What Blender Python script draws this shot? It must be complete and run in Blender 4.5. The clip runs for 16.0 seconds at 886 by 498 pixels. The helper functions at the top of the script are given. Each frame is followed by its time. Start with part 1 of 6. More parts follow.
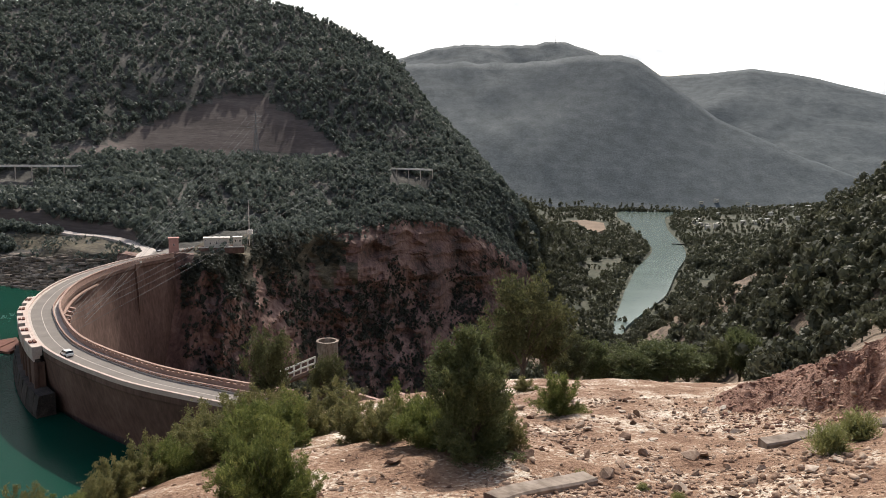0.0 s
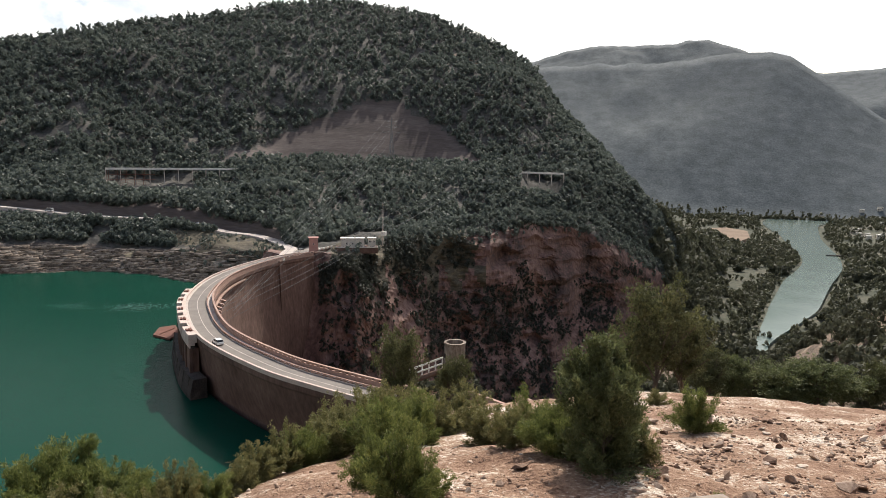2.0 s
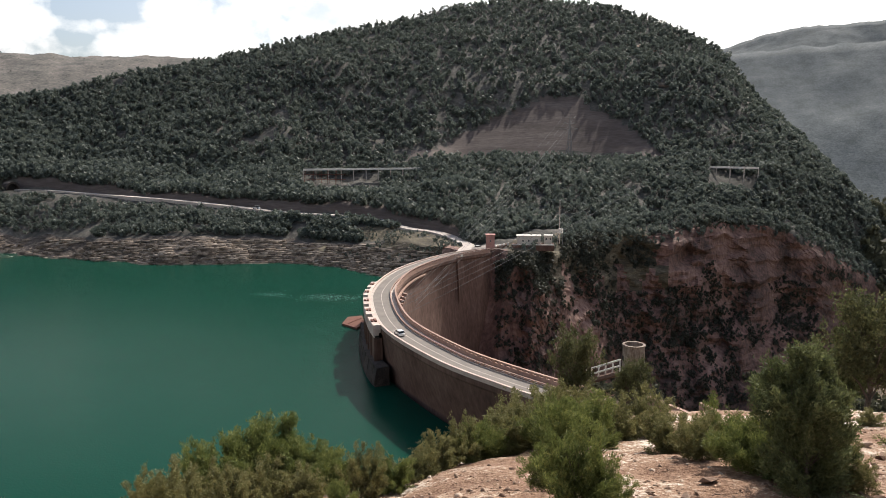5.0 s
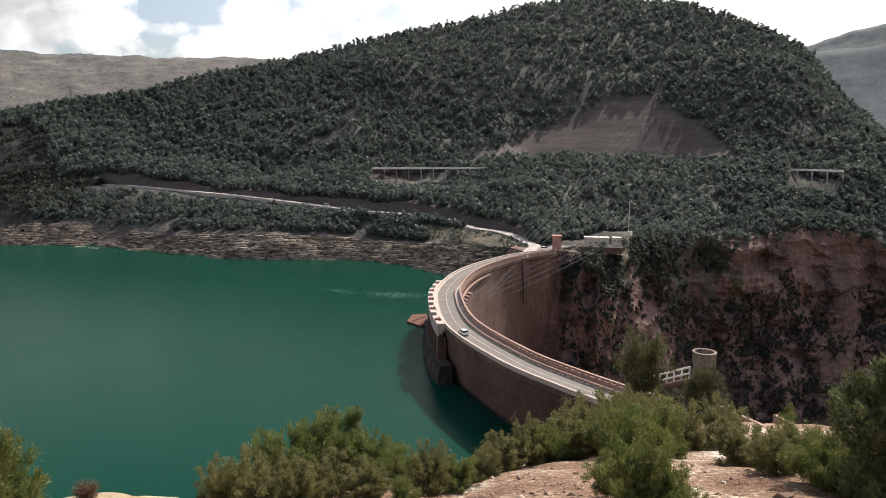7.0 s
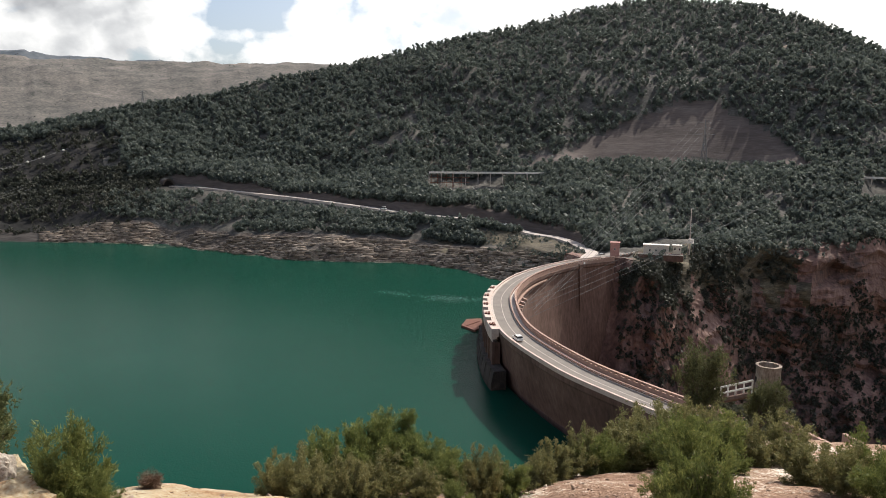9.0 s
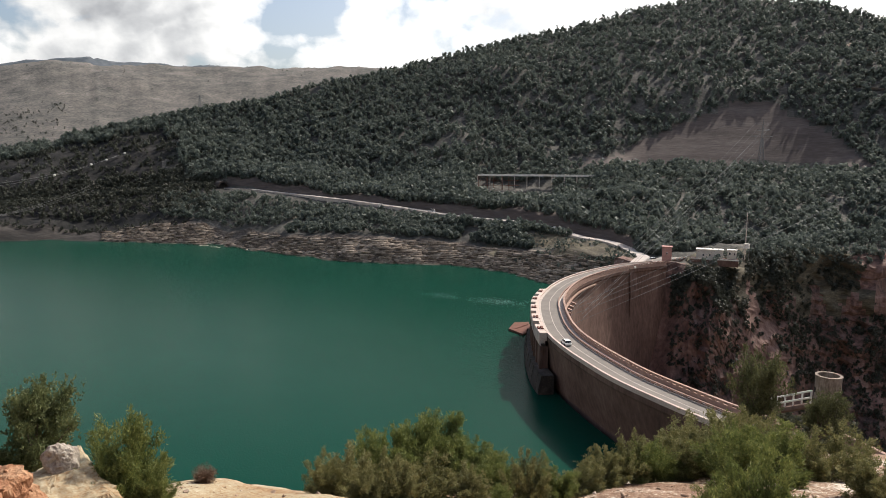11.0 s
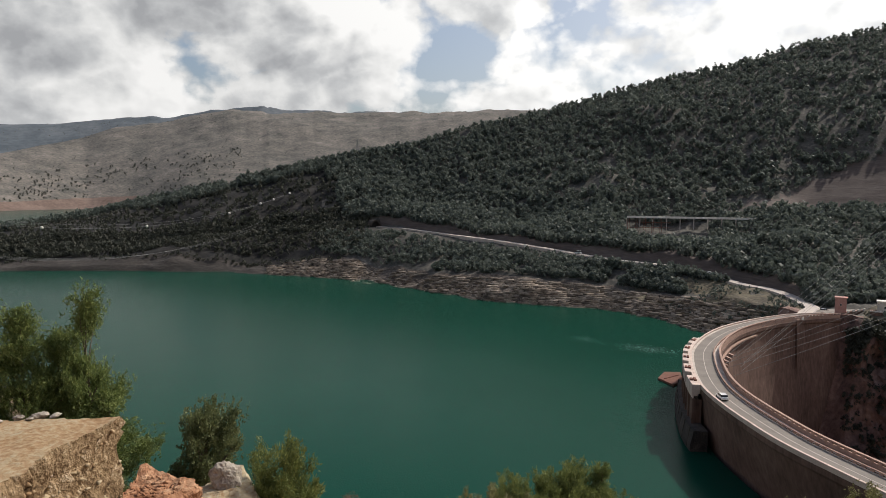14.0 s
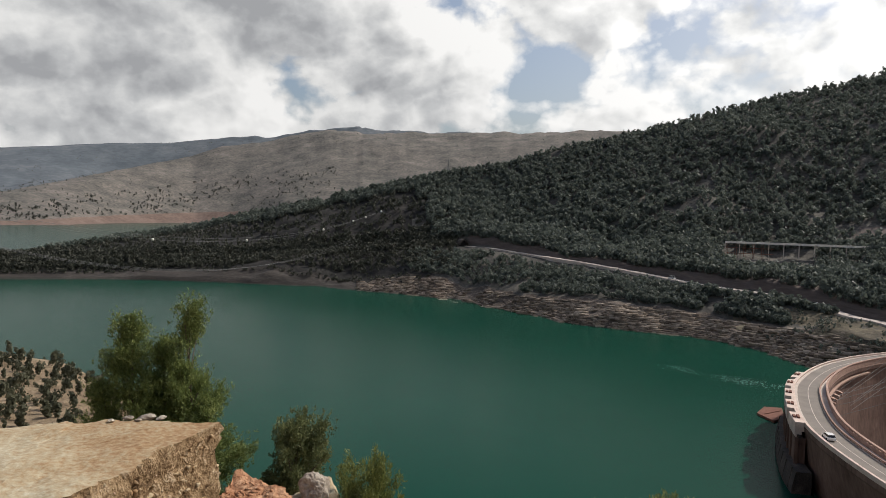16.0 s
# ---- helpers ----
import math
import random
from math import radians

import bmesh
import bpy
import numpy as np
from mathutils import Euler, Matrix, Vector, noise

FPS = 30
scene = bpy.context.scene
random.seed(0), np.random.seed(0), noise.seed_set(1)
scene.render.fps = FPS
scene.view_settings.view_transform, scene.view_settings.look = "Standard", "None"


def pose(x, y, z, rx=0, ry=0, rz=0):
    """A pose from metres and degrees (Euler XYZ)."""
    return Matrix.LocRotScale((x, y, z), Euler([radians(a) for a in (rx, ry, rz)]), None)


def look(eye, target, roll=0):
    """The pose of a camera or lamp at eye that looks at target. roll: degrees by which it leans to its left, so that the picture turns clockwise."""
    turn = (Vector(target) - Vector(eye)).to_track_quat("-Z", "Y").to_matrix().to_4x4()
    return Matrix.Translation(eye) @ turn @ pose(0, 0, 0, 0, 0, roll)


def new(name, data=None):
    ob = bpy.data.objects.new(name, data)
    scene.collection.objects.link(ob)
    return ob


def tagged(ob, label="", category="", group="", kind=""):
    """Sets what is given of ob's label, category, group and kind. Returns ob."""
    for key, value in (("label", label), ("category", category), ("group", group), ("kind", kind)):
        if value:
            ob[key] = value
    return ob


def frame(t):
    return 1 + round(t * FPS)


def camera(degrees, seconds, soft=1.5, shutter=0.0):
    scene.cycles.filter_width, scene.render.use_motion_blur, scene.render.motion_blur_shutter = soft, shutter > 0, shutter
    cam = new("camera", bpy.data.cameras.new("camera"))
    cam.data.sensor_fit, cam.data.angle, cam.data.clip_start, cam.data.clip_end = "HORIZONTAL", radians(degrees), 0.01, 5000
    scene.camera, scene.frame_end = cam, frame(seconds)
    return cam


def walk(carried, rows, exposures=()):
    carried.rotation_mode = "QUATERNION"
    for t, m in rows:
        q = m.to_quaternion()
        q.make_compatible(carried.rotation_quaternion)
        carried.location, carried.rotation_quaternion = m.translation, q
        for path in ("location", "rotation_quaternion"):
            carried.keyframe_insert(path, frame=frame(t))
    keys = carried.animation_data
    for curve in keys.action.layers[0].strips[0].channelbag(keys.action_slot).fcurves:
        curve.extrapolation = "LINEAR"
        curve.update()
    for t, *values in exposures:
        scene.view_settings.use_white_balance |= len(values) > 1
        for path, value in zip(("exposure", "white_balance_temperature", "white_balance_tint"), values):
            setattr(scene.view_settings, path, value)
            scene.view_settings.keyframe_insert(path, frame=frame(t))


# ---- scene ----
cam = camera(65.6, 16.0, 0.8)
EYE, TILT, LEAN, ARM = 1.6, -8.0, -1.0, 0.42
# seconds, yaw, pitch, roll: the camera is held at arm's length and panned to the left
ROWS = [
    (0.0, 0.00, 0.00, 0.01),
    (0.5, 3.03, 0.31, -0.76),
    (1.0, 5.58, 0.52, -1.14),
    (1.5, 8.03, 0.44, -1.13),
    (2.0, 10.70, 0.19, -1.41),
    (2.5, 13.95, -0.40, -1.87),
    (3.0, 16.22, -0.51, -2.12),
    (3.5, 18.87, -0.53, -2.23),
    (4.0, 21.38, -0.57, -2.14),
    (6.5, 29.50, -0.56, -2.93),
    (7.0, 30.76, -0.78, -3.29),
    (7.5, 32.01, -0.95, -3.62),
    (8.0, 33.25, -0.93, -3.82),
    (8.5, 34.35, -0.76, -4.01),
    (9.0, 35.41, -0.72, -4.25),
    (11.5, 40.40, -0.64, -4.62),
    (12.0, 41.53, -0.45, -4.65),
    (12.5, 43.40, -0.46, -5.20),
    (13.0, 46.06, 0.41, -5.41),
    (13.5, 48.90, 1.05, -5.56),
    (14.0, 51.47, 1.39, -6.27),
    (14.5, 53.54, 1.45, -6.90),
    (15.0, 55.21, 1.50, -7.45),
    (15.5, 56.85, 1.97, -7.56),
    (16.0, 58.80, 2.14, -7.99),
]
walk(cam, [(t, pose(0, 0, EYE, TILT, LEAN, 0) @ pose(-ARM * math.sin(radians(yaw)), ARM * (math.cos(radians(yaw)) - 1), 0, 90 + pitch, roll, yaw))
           for t, yaw, pitch, roll in ROWS], [(0.0, -0.10), (1.5, 0.0), (4.0, 0.06), (9.0, 0.04), (12.0, -0.06), (12.5, -0.14), (13.0, -0.44), (13.5, -0.5), (14.0, -0.4), (14.5, -0.35), (16.0, -0.45)])

# ---- light ----
# bearing, elevation, width and amount of the denser clouds and the blue gaps
CLOUD_LOBES = ((-74, 13, 11, 0.13), (-86, 9, 8, 0.07), (-61, 14.5, 4.0, -0.13), (-52.5, 11.5, 3.2, -0.12), (-43, 10.5, 7, 0.10), (-36, 14, 6, 0.07), (-27, 15, 5, -0.06), (8, 10, 14, 0.12))
SUN_AZ, SUN_EL = 4.0, 44.0          # degrees clockwise from +y, and above the horizon
world = bpy.data.worlds.new("sky")
scene.world = world
world.use_nodes = True
wt = world.node_tree
wt.nodes.clear()


def wmath(op, a, b=None, clamp=False):
    n = wt.nodes.new("ShaderNodeMath")
    n.operation = op
    n.use_clamp = clamp
    for i, v in enumerate((a, b)):
        if v is None:
            continue
        if isinstance(v, (int, float)):
            n.inputs[i].default_value = v
        else:
            wt.links.new(v, n.inputs[i])
    return n.outputs[0]


def wramp(fac, stops):
    n = wt.nodes.new("ShaderNodeValToRGB")
    wt.links.new(fac, n.inputs[0])
    e = n.color_ramp.elements
    while len(e) < len(stops):
        e.new(0.5)
    for el, (p, c) in zip(e, stops):
        el.position, el.color = p, (*c, 1) if len(c) == 3 else c
    return n.outputs[0]


sky = wt.nodes.new("ShaderNodeTexSky")
sky.sky_type = "NISHITA"
sky.sun_disc = False
sky.sun_elevation = radians(SUN_EL)
sky.sun_rotation = radians(SUN_AZ)
sky.air_density, sky.dust_density, sky.ozone_density = 1.0, 3.5, 1.0
tc = wt.nodes.new("ShaderNodeTexCoord")
sep = wt.nodes.new("ShaderNodeSeparateXYZ")
wt.links.new(tc.outputs["Generated"], sep.inputs[0])
up = wmath("MAXIMUM", sep.outputs[2], 0.0)
com = wt.nodes.new("ShaderNodeCombineXYZ")
wt.links.new(sep.outputs[0], com.inputs[0])
wt.links.new(sep.outputs[1], com.inputs[1])
wt.links.new(wmath("MULTIPLY", up, 1.35), com.inputs[2])


def wshift(vec, shift):
    m = wt.nodes.new("ShaderNodeMapping")
    m.inputs["Location"].default_value = shift
    wt.links.new(vec, m.inputs[0])
    return m.outputs[0]


def wnoise(vec, scale, detail, rough, shift):
    n = wt.nodes.new("ShaderNodeTexNoise")
    n.inputs["Scale"].default_value, n.inputs["Detail"].default_value, n.inputs["Roughness"].default_value = scale, detail, rough
    wt.links.new(wshift(vec, shift), n.inputs["Vector"])
    return n.outputs[0]


def wpuffs(vec, scale, detail):
    n = wt.nodes.new("ShaderNodeTexVoronoi")
    n.inputs["Scale"].default_value, n.inputs["Detail"].default_value, n.inputs["Roughness"].default_value = scale, detail, 0.55
    wt.links.new(vec, n.inputs["Vector"])
    return wmath("SUBTRACT", 0.45, n.outputs["Distance"])


def wlobe(az, el, width, amount):
    """A broad thickening or thinning of the cloud about one direction."""
    n = wt.nodes.new("ShaderNodeVectorMath")
    n.operation = "DOT_PRODUCT"
    wt.links.new(tc.outputs["Generated"], n.inputs[0])
    a, e = radians(az), radians(el)
    n.inputs[1].default_value = (math.sin(a) * math.cos(e), math.cos(a) * math.cos(e), math.sin(e))
    off = wmath("SUBTRACT", 1.0, n.outputs["Value"])
    return wmath("MULTIPLY", wmath("EXPONENT", wmath("MULTIPLY", off, -1.0 / (1 - math.cos(radians(width))))), amount)


lobes = wmath("MULTIPLY", wmath("MAXIMUM", wmath("SUBTRACT", sep.outputs[2], 0.33), 0.0), -1.5)
lobes = wmath("ADD", lobes, wmath("MULTIPLY", wmath("MAXIMUM", wmath("SUBTRACT", 0.17, up), 0.0), 0.9))
for az_, el_, wide_, much_ in CLOUD_LOBES:
    lobes = wmath("ADD", lobes, wlobe(az_, el_, wide_, much_))


def wcloud(shift):
    """How thick the cumulus is: a broad noise, heaped up in round puffs."""
    base = wshift(com.outputs[0], shift)
    warp = wt.nodes.new("ShaderNodeTexNoise")
    warp.inputs["Scale"].default_value, warp.inputs["Detail"].default_value = 7.0, 5
    wt.links.new(base, warp.inputs["Vector"])
    bend = wt.nodes.new("ShaderNodeVectorMath")
    bend.operation = "MULTIPLY_ADD"
    wt.links.new(warp.outputs["Color"], bend.inputs[0])
    bend.inputs[1].default_value = (0.11, 0.11, 0.11)
    wt.links.new(base, bend.inputs[2])
    broad = wnoise(base, 3.1, 4, 0.5, (3.1, 1.7, 0.4))
    heap = wmath("MULTIPLY", wpuffs(bend.outputs[0], 6.5, 3.0), 0.26)
    fine = wmath("MULTIPLY", wmath("SUBTRACT", wnoise(base, 17.0, 7, 0.62, (1.0, 5.2, 0.0)), 0.5), 0.20)
    return wmath("ADD", wmath("ADD", broad, heap), fine)


thick0 = wcloud((0, 0, 0))
thick = wmath("ADD", thick0, lobes)
cover = wramp(thick, [(0.235, (0, 0, 0)), (0.315, (1, 1, 1))])
# the side of each puff that faces the sun is bright, the far side and the thick middle grey
toward = wcloud((0.022, 0.030, 0.034))
side = wmath("SUBTRACT", thick0, toward)
shade = wmath("SUBTRACT", wmath("MULTIPLY", side, 2.6), wmath("MULTIPLY", wmath("SUBTRACT", thick, 0.50), 1.25))
body = wramp(wmath("ADD", shade, 0.5), [(0.18, (0.50, 0.51, 0.53)), (0.42, (0.74, 0.75, 0.76)), (0.62, (1.00, 1.00, 0.99)), (0.82, (1.24, 1.23, 1.21))])
# haze brightens towards the sun
dots = wt.nodes.new("ShaderNodeVectorMath")
dots.operation = "DOT_PRODUCT"
wt.links.new(tc.outputs["Generated"], dots.inputs[0])
dots.inputs[1].default_value = (math.sin(radians(SUN_AZ)) * math.cos(radians(SUN_EL)), math.cos(radians(SUN_AZ)) * math.cos(radians(SUN_EL)), math.sin(radians(SUN_EL)))
glow = wmath("POWER", wmath("MAXIMUM", dots.outputs["Value"], 0.0), 4.0)
lit = wt.nodes.new("ShaderNodeVectorMath")
lit.operation = "SCALE"
wt.links.new(body, lit.inputs[0])
wt.links.new(wmath("ADD", wmath("MULTIPLY", glow, 1.1), 0.97), lit.inputs["Scale"])
body = lit.outputs[0]
mixc = wt.nodes.new("ShaderNodeMix")
mixc.data_type = "RGBA"
skys = wt.nodes.new("ShaderNodeVectorMath")
skys.operation = "SCALE"
wt.links.new(sky.outputs[0], skys.inputs[0])
skys.inputs["Scale"].default_value = 0.15
wt.links.new(cover, mixc.inputs[0])
wt.links.new(skys.outputs[0], mixc.inputs[6])
wt.links.new(body, mixc.inputs[7])
bg = wt.nodes.new("ShaderNodeBackground")
wt.links.new(mixc.outputs[2], bg.inputs[0])
bg.inputs[1].default_value = 1.0
wo = wt.nodes.new("ShaderNodeOutputWorld")
wt.links.new(bg.outputs[0], wo.inputs[0])

sun_data = bpy.data.lights.new("sun", "SUN")
sun_data.energy, sun_data.angle, sun_data.color = 5.0, radians(0.6), (1.0, 0.94, 0.87)
sun_lamp = new("sun", sun_data)
sa, se = radians(SUN_AZ), radians(SUN_EL)
sun_way = Vector((math.sin(sa) * math.cos(se), math.cos(sa) * math.cos(se), math.sin(se)))
sun_lamp.matrix_world = look(sun_way * 100, (0, 0, 0))

# ---- materials ----
def material(name, stops, scale=0.5, fine=8.0, rough=0.9, bump=0.3, stretch=(1, 1, 1), metal=0.0, dist=0.1, island=0.0, detail=6, spec=0.3, rand=0.0):
    """Mottled surface: a coarse and a fine noise drive the colours along stops, the fine one the relief. Scales per metre."""
    m = bpy.data.materials.new(name)
    m.use_nodes = True
    nt = m.node_tree
    bsdf = nt.nodes["Principled BSDF"]
    bsdf.inputs["Roughness"].default_value = rough
    bsdf.inputs["Metallic"].default_value = metal
    bsdf.inputs["Specular IOR Level"].default_value = spec
    geo = nt.nodes.new("ShaderNodeNewGeometry")
    mp = nt.nodes.new("ShaderNodeMapping")
    mp.inputs["Scale"].default_value = stretch
    nt.links.new(geo.outputs["Position"], mp.inputs[0])
    outs = []
    for sc, det in ((scale, detail), (fine, 4)):
        n = nt.nodes.new("ShaderNodeTexNoise")
        n.inputs["Scale"].default_value, n.inputs["Detail"].default_value, n.inputs["Roughness"].default_value = sc, det, 0.62
        nt.links.new(mp.outputs[0], n.inputs["Vector"])
        outs.append(n.outputs[0])
    mix = nt.nodes.new("ShaderNodeMix")
    mix.inputs[0].default_value = 0.4
    nt.links.new(outs[0], mix.inputs[2])
    nt.links.new(outs[1], mix.inputs[3])
    fac = mix.outputs[0]
    if island or rand:
        ad = nt.nodes.new("ShaderNodeMath")
        ad.operation = "MULTIPLY_ADD"
        if island:
            nt.links.new(geo.outputs["Random Per Island"], ad.inputs[0])
            ad.inputs[1].default_value = island
        else:
            oi = nt.nodes.new("ShaderNodeObjectInfo")
            nt.links.new(oi.outputs["Random"], ad.inputs[0])
            ad.inputs[1].default_value = rand
        sub = nt.nodes.new("ShaderNodeMath")
        sub.operation = "SUBTRACT"
        nt.links.new(fac, sub.inputs[0])
        sub.inputs[1].default_value = (island or rand) / 2
        nt.links.new(sub.outputs[0], ad.inputs[2])
        fac = ad.outputs[0]
    ramp = nt.nodes.new("ShaderNodeValToRGB")
    e = ramp.color_ramp.elements
    while len(e) < len(stops):
        e.new(0.5)
    for el, (p, c) in zip(e, stops):
        el.position, el.color = p, (*c, 1)
    nt.links.new(fac, ramp.inputs[0])
    nt.links.new(ramp.outputs[0], bsdf.inputs["Base Color"])
    if bump:
        b = nt.nodes.new("ShaderNodeBump")
        b.inputs["Strength"].default_value, b.inputs["Distance"].default_value = bump, dist
        nt.links.new(mix.outputs[0], b.inputs["Height"])
        nt.links.new(b.outputs[0], bsdf.inputs["Normal"])
    return m


def leafy(name, stops, trans=0.25, scale=1.2, fine=9.0, vary=0.28):
    """Foliage: mottled per leaf, with some light let through."""
    m = material(name, stops, scale, fine, rough=0.62, bump=0, island=vary, spec=0.25)
    nt = m.node_tree
    bsdf, out = nt.nodes["Principled BSDF"], nt.nodes["Material Output"]
    tr = nt.nodes.new("ShaderNodeBsdfTranslucent")
    nt.links.new(bsdf.inputs["Base Color"].links[0].from_socket, tr.inputs[0])
    ms = nt.nodes.new("ShaderNodeMixShader")
    ms.inputs[0].default_value = trans
    nt.links.new(bsdf.outputs[0], ms.inputs[1])
    nt.links.new(tr.outputs[0], ms.inputs[2])
    nt.links.new(ms.outputs[0], out.inputs[0])
    return m


SOIL = material("pale_stony_soil", [(0.36, (0.11, 0.056, 0.032)), (0.44, (0.235, 0.137, 0.086)), (0.52, (0.345, 0.222, 0.147)), (0.548, (0.50, 0.39, 0.29)), (0.62, (0.76, 0.68, 0.57))], 0.45, 9.0, 0.95, 1.0, dist=0.35, detail=12)
SLOPE = material("scrubby_slope", [(0.36, (0.045, 0.038, 0.026)), (0.47, (0.110, 0.080, 0.055)), (0.57, (0.205, 0.152, 0.108)), (0.70, (0.34, 0.27, 0.205))], 0.12, 1.5, 0.95, 1.0, dist=0.8, detail=9)
FOREST = material("forest_floor", [(0.34, (0.036, 0.036, 0.031)), (0.48, (0.068, 0.064, 0.054)), (0.58, (0.108, 0.099, 0.085)), (0.70, (0.22, 0.20, 0.175))], 0.05, 0.4, 0.95, 0.6, dist=1.2, detail=10)
CLIFF = material("red_cliff_rock", [(0.36, (0.046, 0.034, 0.030)), (0.45, (0.108, 0.066, 0.053)), (0.54, (0.195, 0.112, 0.088)), (0.68, (0.32, 0.215, 0.175))], 0.04, 0.5, 0.9, 0.7, (1, 1, 0.7), dist=1.2, detail=10)
SCAR = material("bare_excavated_earth", [(0.32, (0.062, 0.049, 0.042)), (0.5, (0.108, 0.085, 0.074)), (0.7, (0.175, 0.145, 0.125))], 0.03, 0.3, 0.95, 0.6, (0.5, 0.5, 4), dist=1.0, detail=9)
BANK = material("terraced_lake_bank", [(0.36, (0.046, 0.037, 0.030)), (0.48, (0.108, 0.087, 0.070)), (0.57, (0.190, 0.156, 0.125)), (0.70, (0.33, 0.28, 0.23))], 0.09, 0.7, 0.95, 1.0, (0.8, 0.8, 3.0), dist=1.5, detail=9)
# Shore below the headland, with the shadow there put into a darker colour.
SHADEBANK = material("shaded_stony_shore", [(0.34, (0.018, 0.017, 0.015)), (0.5, (0.038, 0.033, 0.029)), (0.68, (0.085, 0.075, 0.066))], 0.05, 0.6, 0.95, 0.8, (0.5, 0.5, 2.5), dist=0.8, detail=9)
GRASSY = material("dry_grass_bank", [(0.36, (0.0336, 0.0288, 0.0208)), (0.47, (0.076, 0.064, 0.0432)), (0.57, (0.132, 0.112, 0.0736)), (0.70, (0.24, 0.208, 0.148))], 0.09, 0.8, 0.95, 1.0, (0.5, 0.5, 2.4), dist=0.9, detail=9)
VALLEY = material("valley_floor", [(0.32, (0.028, 0.036, 0.020)), (0.5, (0.055, 0.060, 0.036)), (0.7, (0.16, 0.135, 0.10))], 0.01, 0.12, 0.95, 0.5, dist=1.0)
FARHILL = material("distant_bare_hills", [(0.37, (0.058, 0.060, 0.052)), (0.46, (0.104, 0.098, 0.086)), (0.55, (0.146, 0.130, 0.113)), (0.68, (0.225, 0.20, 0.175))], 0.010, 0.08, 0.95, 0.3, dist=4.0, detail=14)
# The blue-grey of this ridge is distance haze put into its base colour.
FARRIDGE = material("hazy_blue_wooded_ridge", [(0.36, (0.070, 0.085, 0.098)), (0.5, (0.098, 0.115, 0.130)), (0.66, (0.150, 0.160, 0.170))], 0.004, 0.03, 0.95, 0.25, (1, 1, 2), dist=5.0, detail=9)
# Bluish base colours stand in for air haze over the valley hills.
FARWOOD = material("hazy_blue_wooded_hills", [(0.38, (0.046, 0.059, 0.063)), (0.48, (0.068, 0.083, 0.088)), (0.57, (0.090, 0.106, 0.112)), (0.70, (0.13, 0.144, 0.149))], 0.020, 0.16, 0.95, 0.4, dist=5.0, detail=14)
BANKSTONE = material("ledge_stone", [(0.28, (0.085, 0.064, 0.049)), (0.46, (0.190, 0.150, 0.114)), (0.6, (0.295, 0.240, 0.186)), (0.78, (0.44, 0.375, 0.30))], 0.3, 2.0, 0.95, 0.5, dist=0.3, island=0.35)
REDSHORE = material("red_lake_shore", [(0.35, (0.098, 0.066, 0.052)), (0.6, (0.175, 0.125, 0.102)), (0.75, (0.23, 0.19, 0.165))], 0.01, 0.08, 0.95, 0.4, dist=1.0)
CONCRETE = material("weathered_dam_concrete", [(0.34, (0.064, 0.037, 0.029)), (0.46, (0.122, 0.072, 0.055)), (0.57, (0.172, 0.105, 0.081)), (0.74, (0.27, 0.185, 0.148))], 0.07, 0.9, 0.9, 0.3, (1, 1, 0.35), dist=0.12, detail=9)
PARAPET = material("pinkish_parapet_paint", [(0.3, (0.264, 0.1628, 0.126)), (0.55, (0.376, 0.2479, 0.1944)), (0.75, (0.464, 0.333, 0.2736))], 0.5, 5.0, 0.85, 0.2, dist=0.03)
PALE = material("pale_pink_concrete", [(0.3, (0.42, 0.32, 0.27)), (0.55, (0.58, 0.47, 0.40)), (0.75, (0.68, 0.59, 0.52))], 0.5, 5.0, 0.85, 0.2, dist=0.03)
# Stained hood concrete; its dark tone also stands for shade in recesses.
SILL = material("stained_and_shaded_concrete", [(0.36, (0.022, 0.019, 0.017)), (0.5, (0.050, 0.040, 0.034)), (0.68, (0.12, 0.095, 0.08))], 0.3, 3.0, 0.8, 0.4, dist=0.05)
WHITE = material("chalky_white_paint", [(0.3, (0.55, 0.50, 0.44)), (0.55, (0.74, 0.70, 0.64)), (0.75, (0.82, 0.80, 0.76))], 0.5, 6.0, 0.75, 0.15, dist=0.02)
ASPHALT = material("worn_grey_asphalt", [(0.3, (0.155, 0.136, 0.118)), (0.55, (0.215, 0.190, 0.165)), (0.75, (0.28, 0.25, 0.222))], 0.2, 9.0, 0.9, 0.2, dist=0.02)
PAVING = material("pale_walkway_concrete", [(0.3, (0.36, 0.30, 0.26)), (0.55, (0.50, 0.44, 0.39)), (0.75, (0.60, 0.54, 0.48))], 0.4, 6.0, 0.85, 0.2, dist=0.02)
STEEL = material("weathered_steel", [(0.3, (0.17, 0.17, 0.17)), (0.7, (0.28, 0.28, 0.28))], 1.0, 9.0, 0.6, 0.0, metal=0.2)
CABLE = material("aluminium_cable", [(0.3, (0.11, 0.11, 0.11)), (0.7, (0.17, 0.17, 0.17))], 1.0, 9.0, 0.9, 0.0)
DARK = material("dark_opening", [(0.3, (0.012, 0.011, 0.01)), (0.7, (0.03, 0.027, 0.025))], 1.0, 5.0, 0.9, 0.0)
TOWERSTONE = material("grey_beige_concrete", [(0.34, (0.10, 0.075, 0.058)), (0.48, (0.21, 0.165, 0.128)), (0.6, (0.31, 0.255, 0.205)), (0.75, (0.42, 0.36, 0.30))], 0.5, 4.0, 0.9, 0.3, (1, 1, 0.35), dist=0.05)
TANSLOPE = material("tan_scrub_slope", [(0.36, (0.10, 0.070, 0.040)), (0.47, (0.19, 0.140, 0.085)), (0.57, (0.28, 0.215, 0.14)), (0.70, (0.42, 0.35, 0.25))], 0.35, 4.0, 0.95, 1.0, dist=0.4, detail=9)
